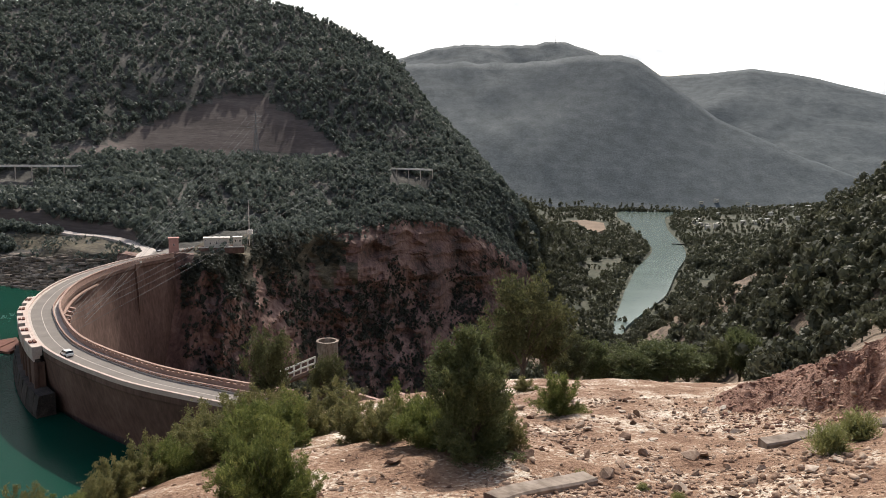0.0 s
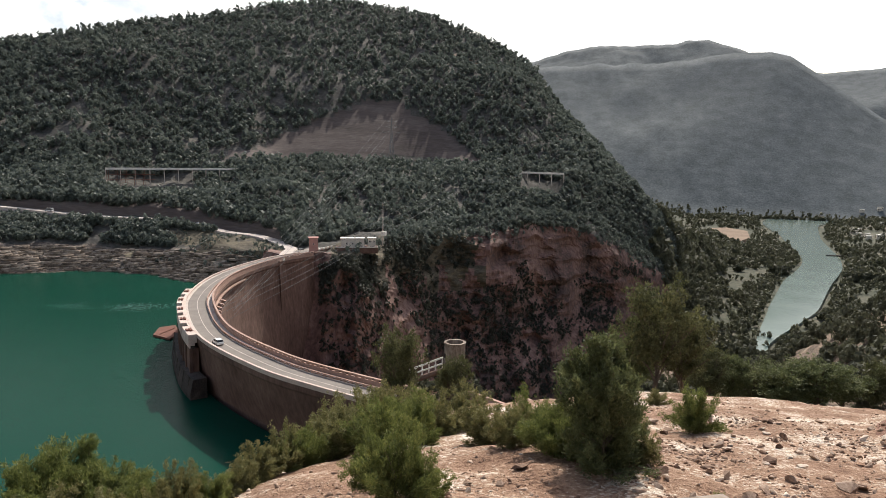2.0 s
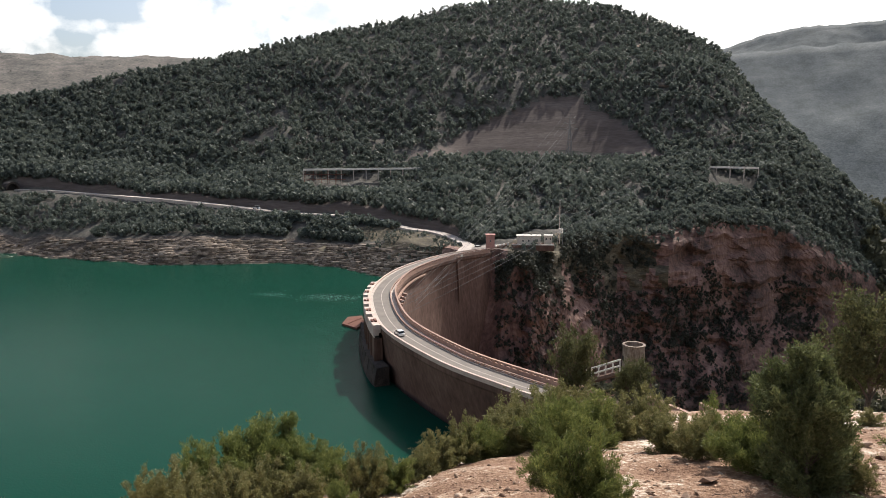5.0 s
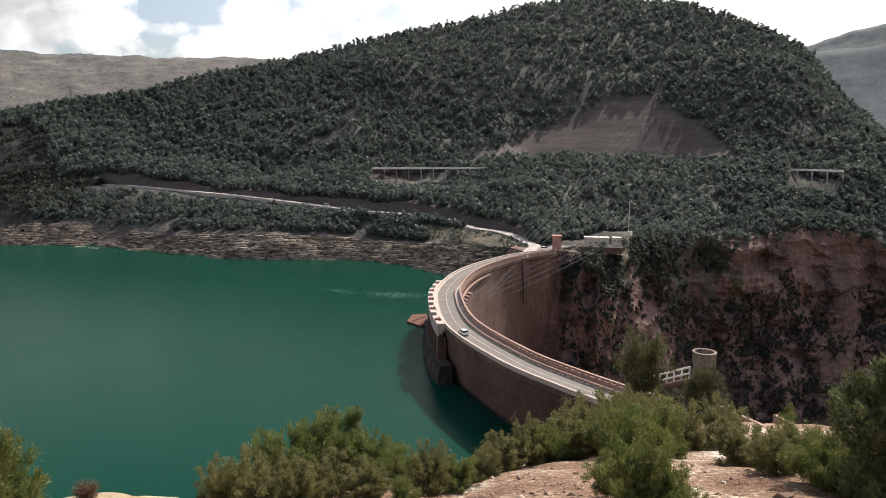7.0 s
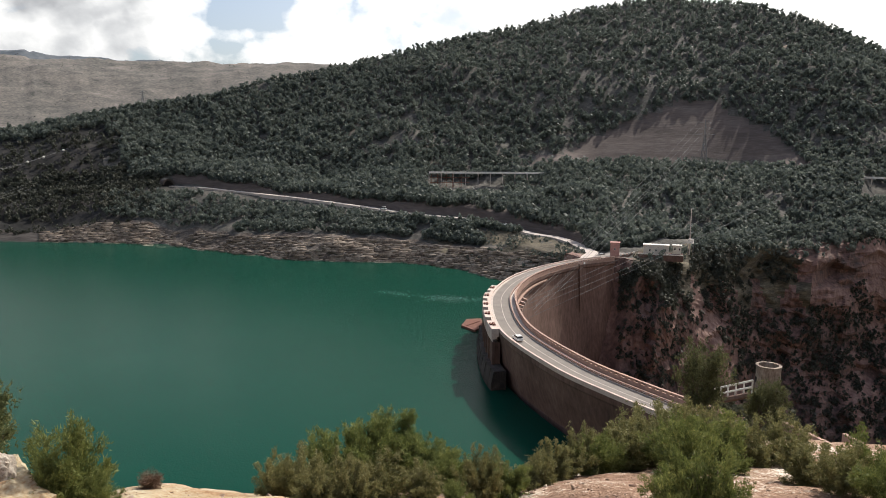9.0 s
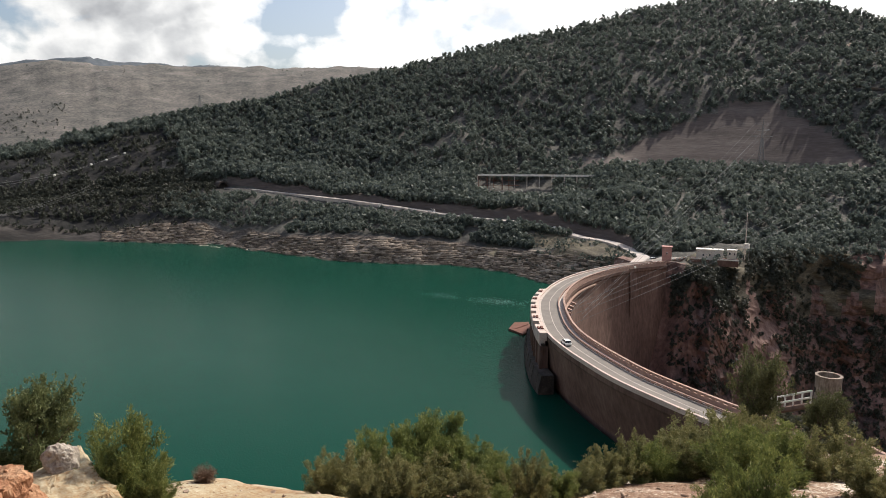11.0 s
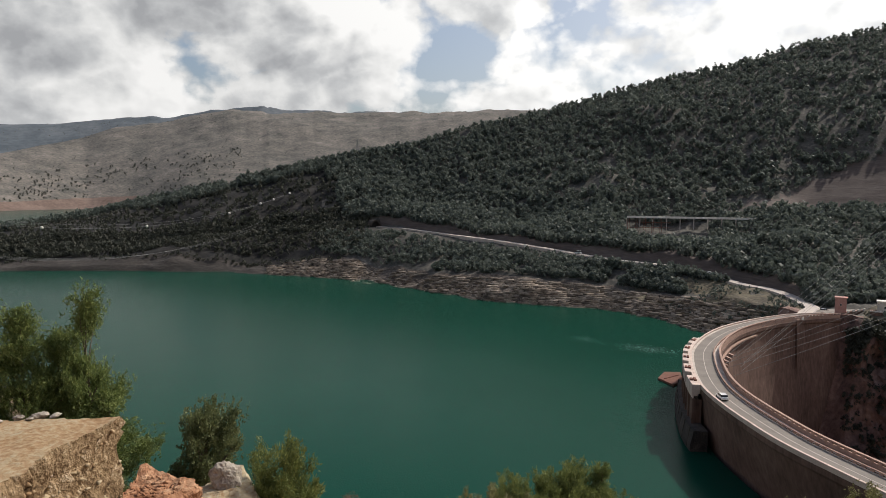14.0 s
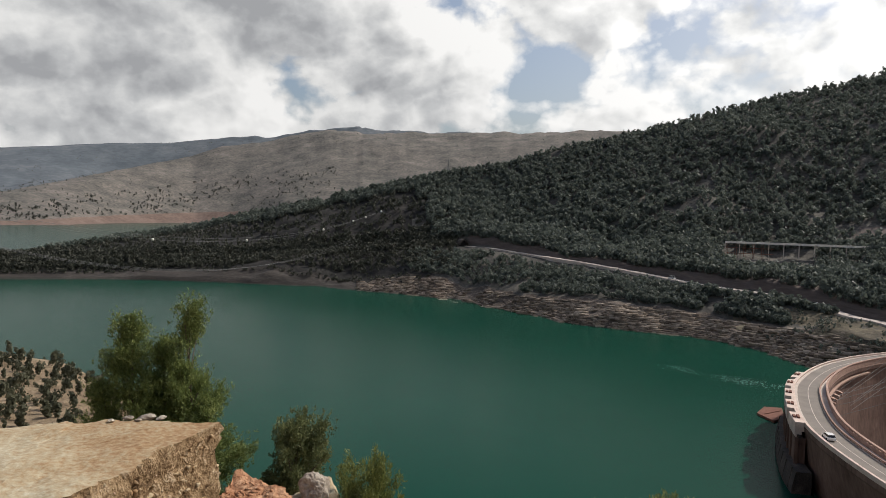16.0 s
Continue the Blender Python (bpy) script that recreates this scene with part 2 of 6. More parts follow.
BOULDER = material("pale_speckled_limestone", [(0.34, (0.12, 0.0888, 0.0648)), (0.46, (0.2475, 0.2072, 0.1656)), (0.57, (0.375, 0.333, 0.2736)), (0.72, (0.525, 0.4884, 0.4176))], 2.5, 16.0, 0.95, 1.0, dist=0.06, detail=9)
# Headland ground, coloured near black to stand for the shadow over it.
SHADESLOPE = material("shaded_bare_headland", [(0.36, (0.0096, 0.00992, 0.0091)), (0.48, (0.018, 0.01736, 0.0156)), (0.58, (0.0312, 0.02852, 0.026)), (0.72, (0.06, 0.0558, 0.052))], 0.03, 0.3, 0.95, 0.8, dist=1.5, detail=9)
PINK = material("pink_render", [(0.3, (0.38, 0.20, 0.17)), (0.6, (0.50, 0.29, 0.25)), (0.8, (0.56, 0.37, 0.33))], 0.6, 5.0, 0.9, 0.1, dist=0.02)
CREAM = material("cream_render", [(0.3, (0.50, 0.45, 0.38)), (0.6, (0.66, 0.61, 0.53)), (0.8, (0.72, 0.69, 0.62))], 0.6, 5.0, 0.9, 0.1, dist=0.02)
BARK = material("grey_brown_bark", [(0.3, (0.06, 0.045, 0.035)), (0.6, (0.14, 0.11, 0.085)), (0.8, (0.22, 0.18, 0.15))], 4.0, 30.0, 0.95, 0.6, dist=0.02)
STONE = material("limestone_rubble", [(0.28, (0.10, 0.055, 0.036)), (0.46, (0.22, 0.145, 0.10)), (0.6, (0.36, 0.265, 0.195)), (0.78, (0.64, 0.56, 0.46))], 1.2, 14.0, 0.92, 0.6, dist=0.04, rand=0.4)
PEBBLE = material("gravel_stones", [(0.28, (0.10, 0.054, 0.035)), (0.46, (0.23, 0.145, 0.098)), (0.6, (0.37, 0.265, 0.19)), (0.78, (0.62, 0.53, 0.43))], 1.2, 14.0, 0.92, 0.4, dist=0.02, island=0.28)
RUBBLE = material("reddish_rubble_earth", [(0.34, (0.085, 0.040, 0.028)), (0.46, (0.20, 0.105, 0.072)), (0.58, (0.32, 0.19, 0.14)), (0.74, (0.52, 0.40, 0.32))], 1.6, 9.0, 0.95, 1.0, dist=0.3, detail=9)
RUBSTONE = material("reddish_rubble_stones", [(0.28, (0.10, 0.048, 0.034)), (0.5, (0.22, 0.12, 0.085)), (0.66, (0.34, 0.215, 0.16)), (0.82, (0.52, 0.42, 0.34))], 1.6, 9.0, 0.95, 0.6, dist=0.05, island=0.28)
REDEARTH = material("red_clay_earth", [(0.3, (0.15, 0.0644, 0.032)), (0.48, (0.3, 0.1426, 0.072)), (0.6, (0.44, 0.2576, 0.148)), (0.74, (0.6, 0.4324, 0.288))], 1.6, 9.0, 0.95, 1.0, dist=0.15, detail=9)
LEDGEFACE = material("pebbly_earth_face", [(0.36, (0.065, 0.040, 0.019)), (0.45, (0.18, 0.115, 0.058)), (0.54, (0.32, 0.225, 0.125)), (0.66, (0.56, 0.46, 0.32))], 3.0, 20.0, 0.95, 1.0, dist=0.15, detail=9)
LEDGE = material("compacted_earth_with_pebbles", [(0.36, (0.1961, 0.1024, 0.04458)), (0.45, (0.3023, 0.2003, 0.1068)), (0.52, (0.3595, 0.2848, 0.1765)), (0.60, (0.433, 0.3782, 0.2647)), (0.72, (0.5392, 0.5162, 0.418))], 0.45, 12.0, 0.95, 0.6, dist=0.06, detail=10)
PINE = leafy("pine_needles", [(0.18, (0.048, 0.062, 0.018)), (0.5, (0.150, 0.176, 0.050)), (0.82, (0.34, 0.35, 0.120))], 0.36, 2.5)
OLIVE = leafy("grey_green_scrub", [(0.18, (0.066, 0.068, 0.026)), (0.5, (0.185, 0.178, 0.070)), (0.82, (0.38, 0.35, 0.165))], 0.36, 2.5)
DARKOAK = leafy("dark_oak_leaves", [(0.20, (0.042, 0.054, 0.022)), (0.5, (0.120, 0.140, 0.056)), (0.80, (0.26, 0.275, 0.125))], 0.36)
GRASS = leafy("pale_weeds", [(0.25, (0.15, 0.165, 0.055)), (0.5, (0.25, 0.26, 0.10)), (0.75, (0.40, 0.38, 0.18))], 0.35)
CONIFER = leafy("dark_pine_needles", [(0.18, (0.044, 0.064, 0.019)), (0.5, (0.140, 0.182, 0.054)), (0.82, (0.32, 0.36, 0.125))], 0.36, 2.5)
TREELEAF = leafy("dull_olive_leaves", [(0.20, (0.042, 0.048, 0.020)), (0.5, (0.098, 0.104, 0.044)), (0.80, (0.21, 0.21, 0.10))], 0.35)
DRYBUSH = leafy("dry_brown_twigs", [(0.25, (0.07, 0.04, 0.025)), (0.5, (0.15, 0.09, 0.06)), (0.75, (0.24, 0.17, 0.12))], 0.2)
WOODS = leafy("far_tree_crowns", [(0.30, (0.043, 0.055, 0.046)), (0.46, (0.102, 0.122, 0.102)), (0.62, (0.182, 0.204, 0.174)), (0.80, (0.275, 0.295, 0.255))], 0.40, 0.11, 0.7, 0.10)
VALEWOODS = leafy("valley_tree_crowns", [(0.26, (0.038, 0.042, 0.026)), (0.48, (0.084, 0.088, 0.054)), (0.68, (0.152, 0.152, 0.098)), (0.82, (0.24, 0.23, 0.16))], 0.35, 0.11, 0.7, 0.12)
# Serves cliff and headland; crown colours lowered for the shadow on the headland.
CLIFFWOODS = leafy("cliff_and_shaded_scrub", [(0.26, (0.026, 0.030, 0.023)), (0.48, (0.056, 0.061, 0.046)), (0.68, (0.105, 0.108, 0.084)), (0.82, (0.18, 0.175, 0.14))], 0.3, 0.11, 0.7, 0.12)
# Crowns paled towards the hill colour, as haze would show them.
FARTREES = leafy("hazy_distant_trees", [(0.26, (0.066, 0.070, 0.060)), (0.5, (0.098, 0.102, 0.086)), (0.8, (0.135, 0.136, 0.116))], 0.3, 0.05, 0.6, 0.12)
WINDOW = material("dark_window_glass", [(0.3, (0.02, 0.022, 0.025)), (0.7, (0.04, 0.042, 0.045))], 1.0, 4.0, 0.15, 0.0)
CARWHITE = material("white_car_paint", [(0.3, (0.72, 0.72, 0.70)), (0.7, (0.80, 0.80, 0.79))], 1.0, 5.0, 0.25, 0.0, spec=0.5)
RUST = material("rusty_brown_steel", [(0.3, (0.11, 0.048, 0.034)), (0.6, (0.19, 0.085, 0.060)), (0.8, (0.26, 0.14, 0.10))], 0.6, 6.0, 0.9, 0.3, dist=0.03)
# Pale colour of the flecks that imitate glitter on the lake.
GLITTER = material("pale_water_glitter", [(0.3, (0.07, 0.19, 0.16)), (0.7, (0.24, 0.36, 0.33))], 0.35, 2.4, 0.4, 0.0)
RUBBER = material("black_rubber", [(0.3, (0.015, 0.015, 0.015)), (0.7, (0.03, 0.03, 0.03))], 3.0, 9.0, 0.8, 0.0)


def water_material(name, deep, shallow, wave, rough, bump=0.25, spec=0.5):
    m = material(name, [(0.35, deep), (0.7, shallow)], 0.006, 0.02, rough, 0.0, spec=spec)
    nt = m.node_tree
    geo = nt.nodes.new("ShaderNodeNewGeometry")
    n = nt.nodes.new("ShaderNodeTexNoise")
    n.inputs["Scale"].default_value, n.inputs["Detail"].default_value = wave, 5
    nt.links.new(geo.outputs["Position"], n.inputs["Vector"])
    b = nt.nodes.new("ShaderNodeBump")
    b.inputs["Strength"].default_value, b.inputs["Distance"].default_value = bump, 0.4
    nt.links.new(n.outputs[0], b.inputs["Height"])
    nt.links.new(b.outputs[0], nt.nodes["Principled BSDF"].inputs["Normal"])
    nt.nodes["Principled BSDF"].inputs["IOR"].default_value = 1.33
    return m


LAKE = water_material("green_lake_water", (0.0040, 0.041, 0.026), (0.0056, 0.049, 0.032), 2.2, 0.16, 0.14, 0.05)
RIVER = water_material("grey_green_river_water", (0.13, 0.175, 0.15), (0.20, 0.25, 0.225), 0.25, 0.12, 0.35)

# ---- the lie of the land: rings of level and distance, by bearing (degrees clockwise from +y) ----
WATER, CREST, VALE = -63.4, -48.4, -165.0


def ring(*rows):
    a = np.array(rows, float)
    return a[:, 0], a[:, 1], a[:, 2]


def seen_ring(*rows):
    """The same, with the height given as the angle above the eye's level."""
    a = np.array(rows, float)
    return a[:, 0], a[:, 1], 1.6 + a[:, 1] * np.tan(np.radians(a[:, 2]))


RINGS = [
    ring((-180, 0.02, 0), (180, 0.02, 0)),
    ring((-180, 2.5, 0), (-110, 2.5, -0.2), (60, 2.5, -0.3), (180, 2.5, 0)),
    # 2 brow of the viewpoint
    ring((-180, 20, 4), (-115, 9, -0.8), (-95, 8, -2.2), (-77, 10, -3.6), (-62, 12, -4.6), (-30, 11, -4.5), (0, 11, -4.3), (25, 11, -4.2), (33, 11, -3.6), (50, 12, -2), (100, 20, 4), (180, 20, 4)),
    # 3 outer edge of the near ground
    ring((-180, 60, 15), (-115, 40, -3), (-95, 24, -7.5), (-85, 20, -6.8), (-77, 17, -6.3), (-62, 16, -5.9), (-55, 17, -6.6), (-45, 19, -8), (-30, 20, -8.6), (-16, 29, -10.2), (0, 33, -10.2), (10.6, 36, -10.2), (22, 36, -9.6), (33, 30, -6.5), (50, 30, -4), (100, 60, 15), (180, 60, 15)),
    # 4 the slope below it
    ring((-180, 120, 40), (-115, 100, 0), (-95, 75, -11.5), (-88, 68, -12.3), (-83, 58, -13.8), (-79, 45, -16), (-75, 40, -20), (-62, 60, -38), (-45, 70, -42), (-30, 75, -42), (-20, 90, -36), (-15, 100, -38), (-8, 110, -41), (0, 110, -41), (8, 100, -37), (14, 90, -31), (22, 90, -29), (28, 90, -24), (33, 90, -16), (50, 90, -5), (100, 120, 40), (180, 120, 40)),
    # 5 near abutment, near shore, hollow behind the brow
    ring((-180, 200, 60), (-120, 180, -10), (-95, 140, -75), (-83, 120, -75), (-75, 110, -75), (-45, 130, -85), (-30, 140, -110), (-22, 150, -100), (-17, 152, -72), (-13, 152, -52), (-8, 147, -53), (0, 170, -78), (8, 170, -78), (14, 170, -62), (22, 170, -45), (28, 170, -22), (33, 170, -10), (50, 170, 0), (100, 200, 60), (180, 200, 60)),
    # 6 right-hand spur, gorge floor, lake bed
    ring((-180, 300, 90), (-125, 300, -20), (-95, 400, -90), (-60, 300, -90), (-45, 250, -120), (-30, 230, -165), (-20, 230, -165), (-10, 270, -165), (0, 280, -165), (8, 300, -150), (14.2, 370, -104), (18.5, 330, -74), (23.3, 300, -46), (26.3, 280, -33), (28.6, 260, -17), (32.5, 250, -7), (50, 260, 20), (100, 300, 90), (180, 300, 90)),
    # 7 far shore of the lake, foot of the gorge cliff
    ring((-180, 600, 100), (-125, 600, 0), (-100, 700, -66), (-88.3, 672, -64.6), (-83, 659, -64.6), (-77.2, 632, -64.6), (-70.9, 599, -64.6), (-64, 562, -64.6), (-60, 535, -64.6), (-58.4, 505, -64.6), (-54.6, 470, -64.6), (-51, 445, -64.6), (-47.4, 424, -64.6), (-43.4, 416, -64.6), (-39.2, 410, -64.6), (-36.5, 398, -64.6), (-34.8, 389, -64.6), (-32.5, 370, -64.6), (-31, 355, -64.6), (-29, 342, -65), (-27, 336, -66), (-25, 335, -90), (-23.6, 322, -150), (-22.4, 296, -165), (-20.5, 270, -165), (-18, 285, -165), (-15, 320, -165), (-8, 372, -165), (-3, 420, -165), (0, 450, -165), (4, 505, -165), (8, 580, -165), (12, 560, -165), (20, 560, -165), (28, 520, -150), (33, 500, -140), (50, 600, -60), (100, 600, 100), (180, 600, 100)),
    # 8 foot of the upper cliff, middle of the lake bank
    ring((-180, 630, 100), (-125, 630, 5), (-100, 707, -61), (-85, 672, -61), (-73, 622, -60), (-59.6, 555, -58), (-52.4, 474, -57), (-45.4, 432, -57), (-38.3, 424, -59), (-33.6, 400, -58), (-29, 363, -57), (-25.6, 344, -58), (-24.2, 338, -92), (-23.2, 334, -92), (-22.4, 331, -90), (-21.6, 333, -82), (-20.6, 336, -68), (-19.4, 338, -56), (-18, 342, -58), (-16, 356, -76), (-13, 378, -96), (-8, 425, -104), (-3, 474, -108), (0, 506, -108), (4, 560, -120), (8, 635, -140), (12, 800, -164), (21, 800, -165), (33, 800, -150), (50, 700, -60), (100, 630, 100), (180, 630, 100)),
    # 9 top of the bare lake bank, top of the cliff
    ring((-180, 660, 100), (-125, 660, 10), (-100, 715, -58), (-85, 690, -57), (-73, 640, -55), (-59.6, 575, -52.7), (-52.4, 490, -49.5), (-45.4, 455, -51.7), (-38.3, 440, -54.8), (-33.6, 418, -52.8), (-29, 385, -48.7), (-25.6, 352, -48.2), (-23, 342, -49.5), (-21.2, 344, -49), (-20, 346, -49), (-15, 395, -50), (-8, 448, -50), (-3, 500, -45), (0, 530, -50), (4, 580, -75), (8, 650, -112), (12, 900, -164), (21, 900, -165), (33, 900, -150), (50, 800, -60), (100, 660, 100), (180, 660, 100)),
    # 10 the lake road
    ring((-180, 700, 100), (-125, 700, 15), (-100, 735, -55), (-75, 700, -48), (-60, 655, -29), (-57, 640, -28.5), (-56, 630, -28.1), (-52.4, 590, -31.1), (-47.7, 540, -33.6), (-43, 500, -36.9), (-38.3, 470, -40.4), (-33.2, 452, -42.0), (-30.8, 436, -43.4), (-28.2, 416, -46.2), (-26.5, 408, -46.9), (-25.4, 399, -47.6), (-24.4, 386, -48.6), (-23.6, 371, -49.4), (-22, 362, -49.2), (-15, 420, -44), (-8, 475, -42), (-3, 515, -38), (0, 545, -44), (4, 600, -68), (8, 665, -108), (12, 1100, -164), (21, 1100, -165), (33, 1100, -150), (50, 900, -40), (100, 700, 100), (180, 700, 100)),
]
ROAD_RING = 10
a9 = RINGS[10]
RINGS.append((a9[0], a9[1] + 10, a9[2] + 0.3))
RINGS.append((a9[0], a9[1] + 15, a9[2] + np.where(a9[0] < -23.5, 5.0, 1.0)))
RINGS += [
    # 13 canal bench
    ring((-180, 800, 130), (-125, 800, 40), (-100, 760, -52), (-75, 725, -38), (-60, 690, -12), (-50, 650, -14), (-36.7, 560, -13), (-25.8, 565, -13), (-15, 585, -13), (-6.7, 595, -13), (-0.9, 590, -14), (2, 640, -25), (5, 680, -45), (8, 700, -92), (12, 1300, -164), (21, 1300, -165), (33, 1300, -140), (50, 1000, 0), (100, 800, 130), (180, 800, 130)),
    # 14 skyline of the wooded mountain
    seen_ring((-180, 1000, 12), (-125, 1000, 4), (-100, 800, -4.8), (-91.7, 800, -4.1), (-84.6, 870, -2.6), (-78, 900, -1.3), (-76.4, 880, -0.8), (-71, 850, 0.45), (-65.3, 820, 1.85), (-61, 810, 2.8), (-54, 800, 4.3), (-50, 805, 5.45), (-45.4, 815, 6.45), (-38.6, 850, 8.2), (-34, 880, 9.2), (-29.8, 920, 9.9), (-25, 960, 11.1), (-20, 980, 11.8), (-14.5, 975, 11.2), (-11.8, 950, 10.7), (-9.6, 930, 9.9), (-6.9, 900, 8.8), (-4.7, 885, 7.7), (-3.4, 870, 6.9), (-1.3, 850, 3.8), (2, 800, 0.7), (5.3, 760, -2.9), (8.2, 735, -6.2), (12, 1500, -6.32), (21, 1500, -6.36), (33, 1500, -5), (50, 1200, 5), (100, 1000, 12), (180, 1000, 12)),
    # 15 behind it
    ring((-180, 1400, 100), (-125, 1400, 0), (-95, 1000, -120), (-74, 1250, -120), (-62, 1250, -20), (-30, 1300, 60), (-5, 1150, 20), (2, 1100, -120), (8, 1100, -160), (12, 1900, -164), (20, 2000, -164), (33, 2000, -130), (50, 2000, 0), (100, 1400, 100), (180, 1400, 100)),
    # 16 far shore, far side of the valley
    ring((-180, 2100, 0), (-125, 2000, 0), (-100, 2200, -66), (-91.7, 2300, -66), (-88, 2420, -66), (-85, 2720, -66), (-82, 2950, -66), (-79, 3080, -66), (-76, 3000, -66), (-72, 2700, -60), (-60, 2500, -40), (-30, 2600, 0), (-5, 2050, -120), (8, 2050, -160), (20, 2150, -163), (26, 2300, -150), (33, 2500, -120), (50, 2500, 0), (180, 2100, 0)),
    # 17 first far ridge
    seen_ring((-180, 3000, 3), (-125, 2600, 1), (-100, 2900, -0.6), (-91.7, 3000, 0.7), (-88.2, 3350, 1.55), (-83.7, 3850, 2.8), (-79.2, 4250, 4.05), (-77.2, 4300, 4.8), (-73, 4320, 5.6), (-70.9, 4320, 6.25), (-68.7, 4320, 6.6), (-66, 4320, 6.55), (-59.6, 4320, 6.6), (-52.6, 4300, 6.9), (-45.8, 4200, 7.1), (-30, 3600, 6.5), (-3.2, 3000, 6.9), (0.6, 3000, 7.1), (6.5, 3000, 7.4), (11.4, 3000, 7.8), (14.0, 3000, 7.75), (15.3, 3000, 7.4), (17.1, 2950, 6.1), (21.4, 2850, 2.9), (26.6, 2750, 0.4), (30.4, 2650, -1.1), (33, 2600, -2.2), (50, 3000, 0), (180, 3000, 3)),
    # 18 dip behind it
    seen_ring((-180, 3600, 2), (-100, 3500, -0.8), (-91.7, 3600, 0.4), (-85, 4050, 1.4), (-79, 4420, 3.2), (-70, 4500, 4.8), (-60, 4500, 5.6), (-45, 4400, 6), (-30, 3900, 4), (-3.2, 3700, 4), (11, 3700, 4), (17, 3500, 1), (25, 3300, -1), (33, 3200, -2), (50, 3600, 0), (180, 3600, 2)),
    # 19 farthest skyline
    seen_ring((-180, 4750, 4), (-110, 4750, 3), (-91.7, 4750, 3.8), (-88.2, 4750, 4.2), (-84.8, 4750, 4.65), (-81.1, 4750, 4.85), (-77.2, 4750, 5.45), (-74.3, 4750, 5.85), (-73, 4750, 5.8), (-70.9, 4750, 6.3), (-67.8, 4750, 6.8), (-65.6, 4750, 7.0), (-63.3, 4750, 6.9), (-60.1, 4750, 6.6), (-49, 4750, 6.8), (-40, 4750, 6.8), (-10, 4500, 6.5), (-3.4, 4500, 7.45), (-1.2, 4500, 7.95), (1.5, 4500, 8.6), (4.2, 4500, 8.55), (6.9, 4500, 8.6), (9.6, 4500, 8.8), (12.3, 4500, 7.9), (14, 4500, 6.6), (17.6, 4500, 6.1), (20.4, 4500, 6.3), (23.5, 4500, 6.5), (26.2, 4500, 6.05), (28, 4500, 5.65), (32.2, 4500, 4.45), (40, 4500, 3.5), (180, 4500, 4)),
    ring((-180, 4950, 50), (180, 4950, 50)),
]
NR = len(RINGS)
BRANCH = [1, 1, 30, 110, 24, 18, 18, 16, 54, 54, 14, 5, 6, 20, 48, 10, 12, 16, 10, 18, 2]   # steps up to each ring


def lattice(ix, iy, seed):
    h = (ix * 374761393 + iy * 668265263 + seed * 974634777) & 0x7FFFFFFF
    h = ((h ^ (h >> 13)) * 1274126177) & 0x7FFFFFFF
    h = h ^ (h >> 16)
    return (h & 0xFFFF) / 32767.5 - 1.0


def rough(x, y, size, octaves=4, seed=0):
    """Layered value noise, about -1 to 1, over lumps of the given size in metres."""
    total, amp, norm = 0, 1.0, 0
    x, y = np.asarray(x, float) / size, np.asarray(y, float) / size
    for o in range(octaves):
        fx, fy = np.floor(x), np.floor(y)
        ix, iy, u, v = fx.astype(np.int64), fy.astype(np.int64), x - fx, y - fy
        u, v = u * u * (3 - 2 * u), v * v * (3 - 2 * v)
        s = seed + 17 * o
        a = lattice(ix, iy, s) * (1 - u) + lattice(ix + 1, iy, s) * u
        b = lattice(ix, iy + 1, s) * (1 - u) + lattice(ix + 1, iy + 1, s) * u
        total, norm, amp = total + amp * (a * (1 - v) + b * v), norm + amp, amp * 0.5
        x, y = x * 2.03 + 11.3, y * 2.03 + 5.7
    return total / norm * 1.6


def smooth(a, b, x):
    t = np.clip((x - a) / (b - a), 0, 1)
    return t * t * (3 - 2 * t)


def rings_at(az):
    """Distances and levels of all rings at the bearings az: arrays of ring x bearing."""
    d = np.array([np.interp(az, r[0], r[1]) for r in RINGS])
    z = np.array([np.interp(az, r[0], r[2]) for r in RINGS])
    for k in range(1, NR):
        d[k] = np.maximum(d[k], d[k - 1] + 0.5)
    return d, z


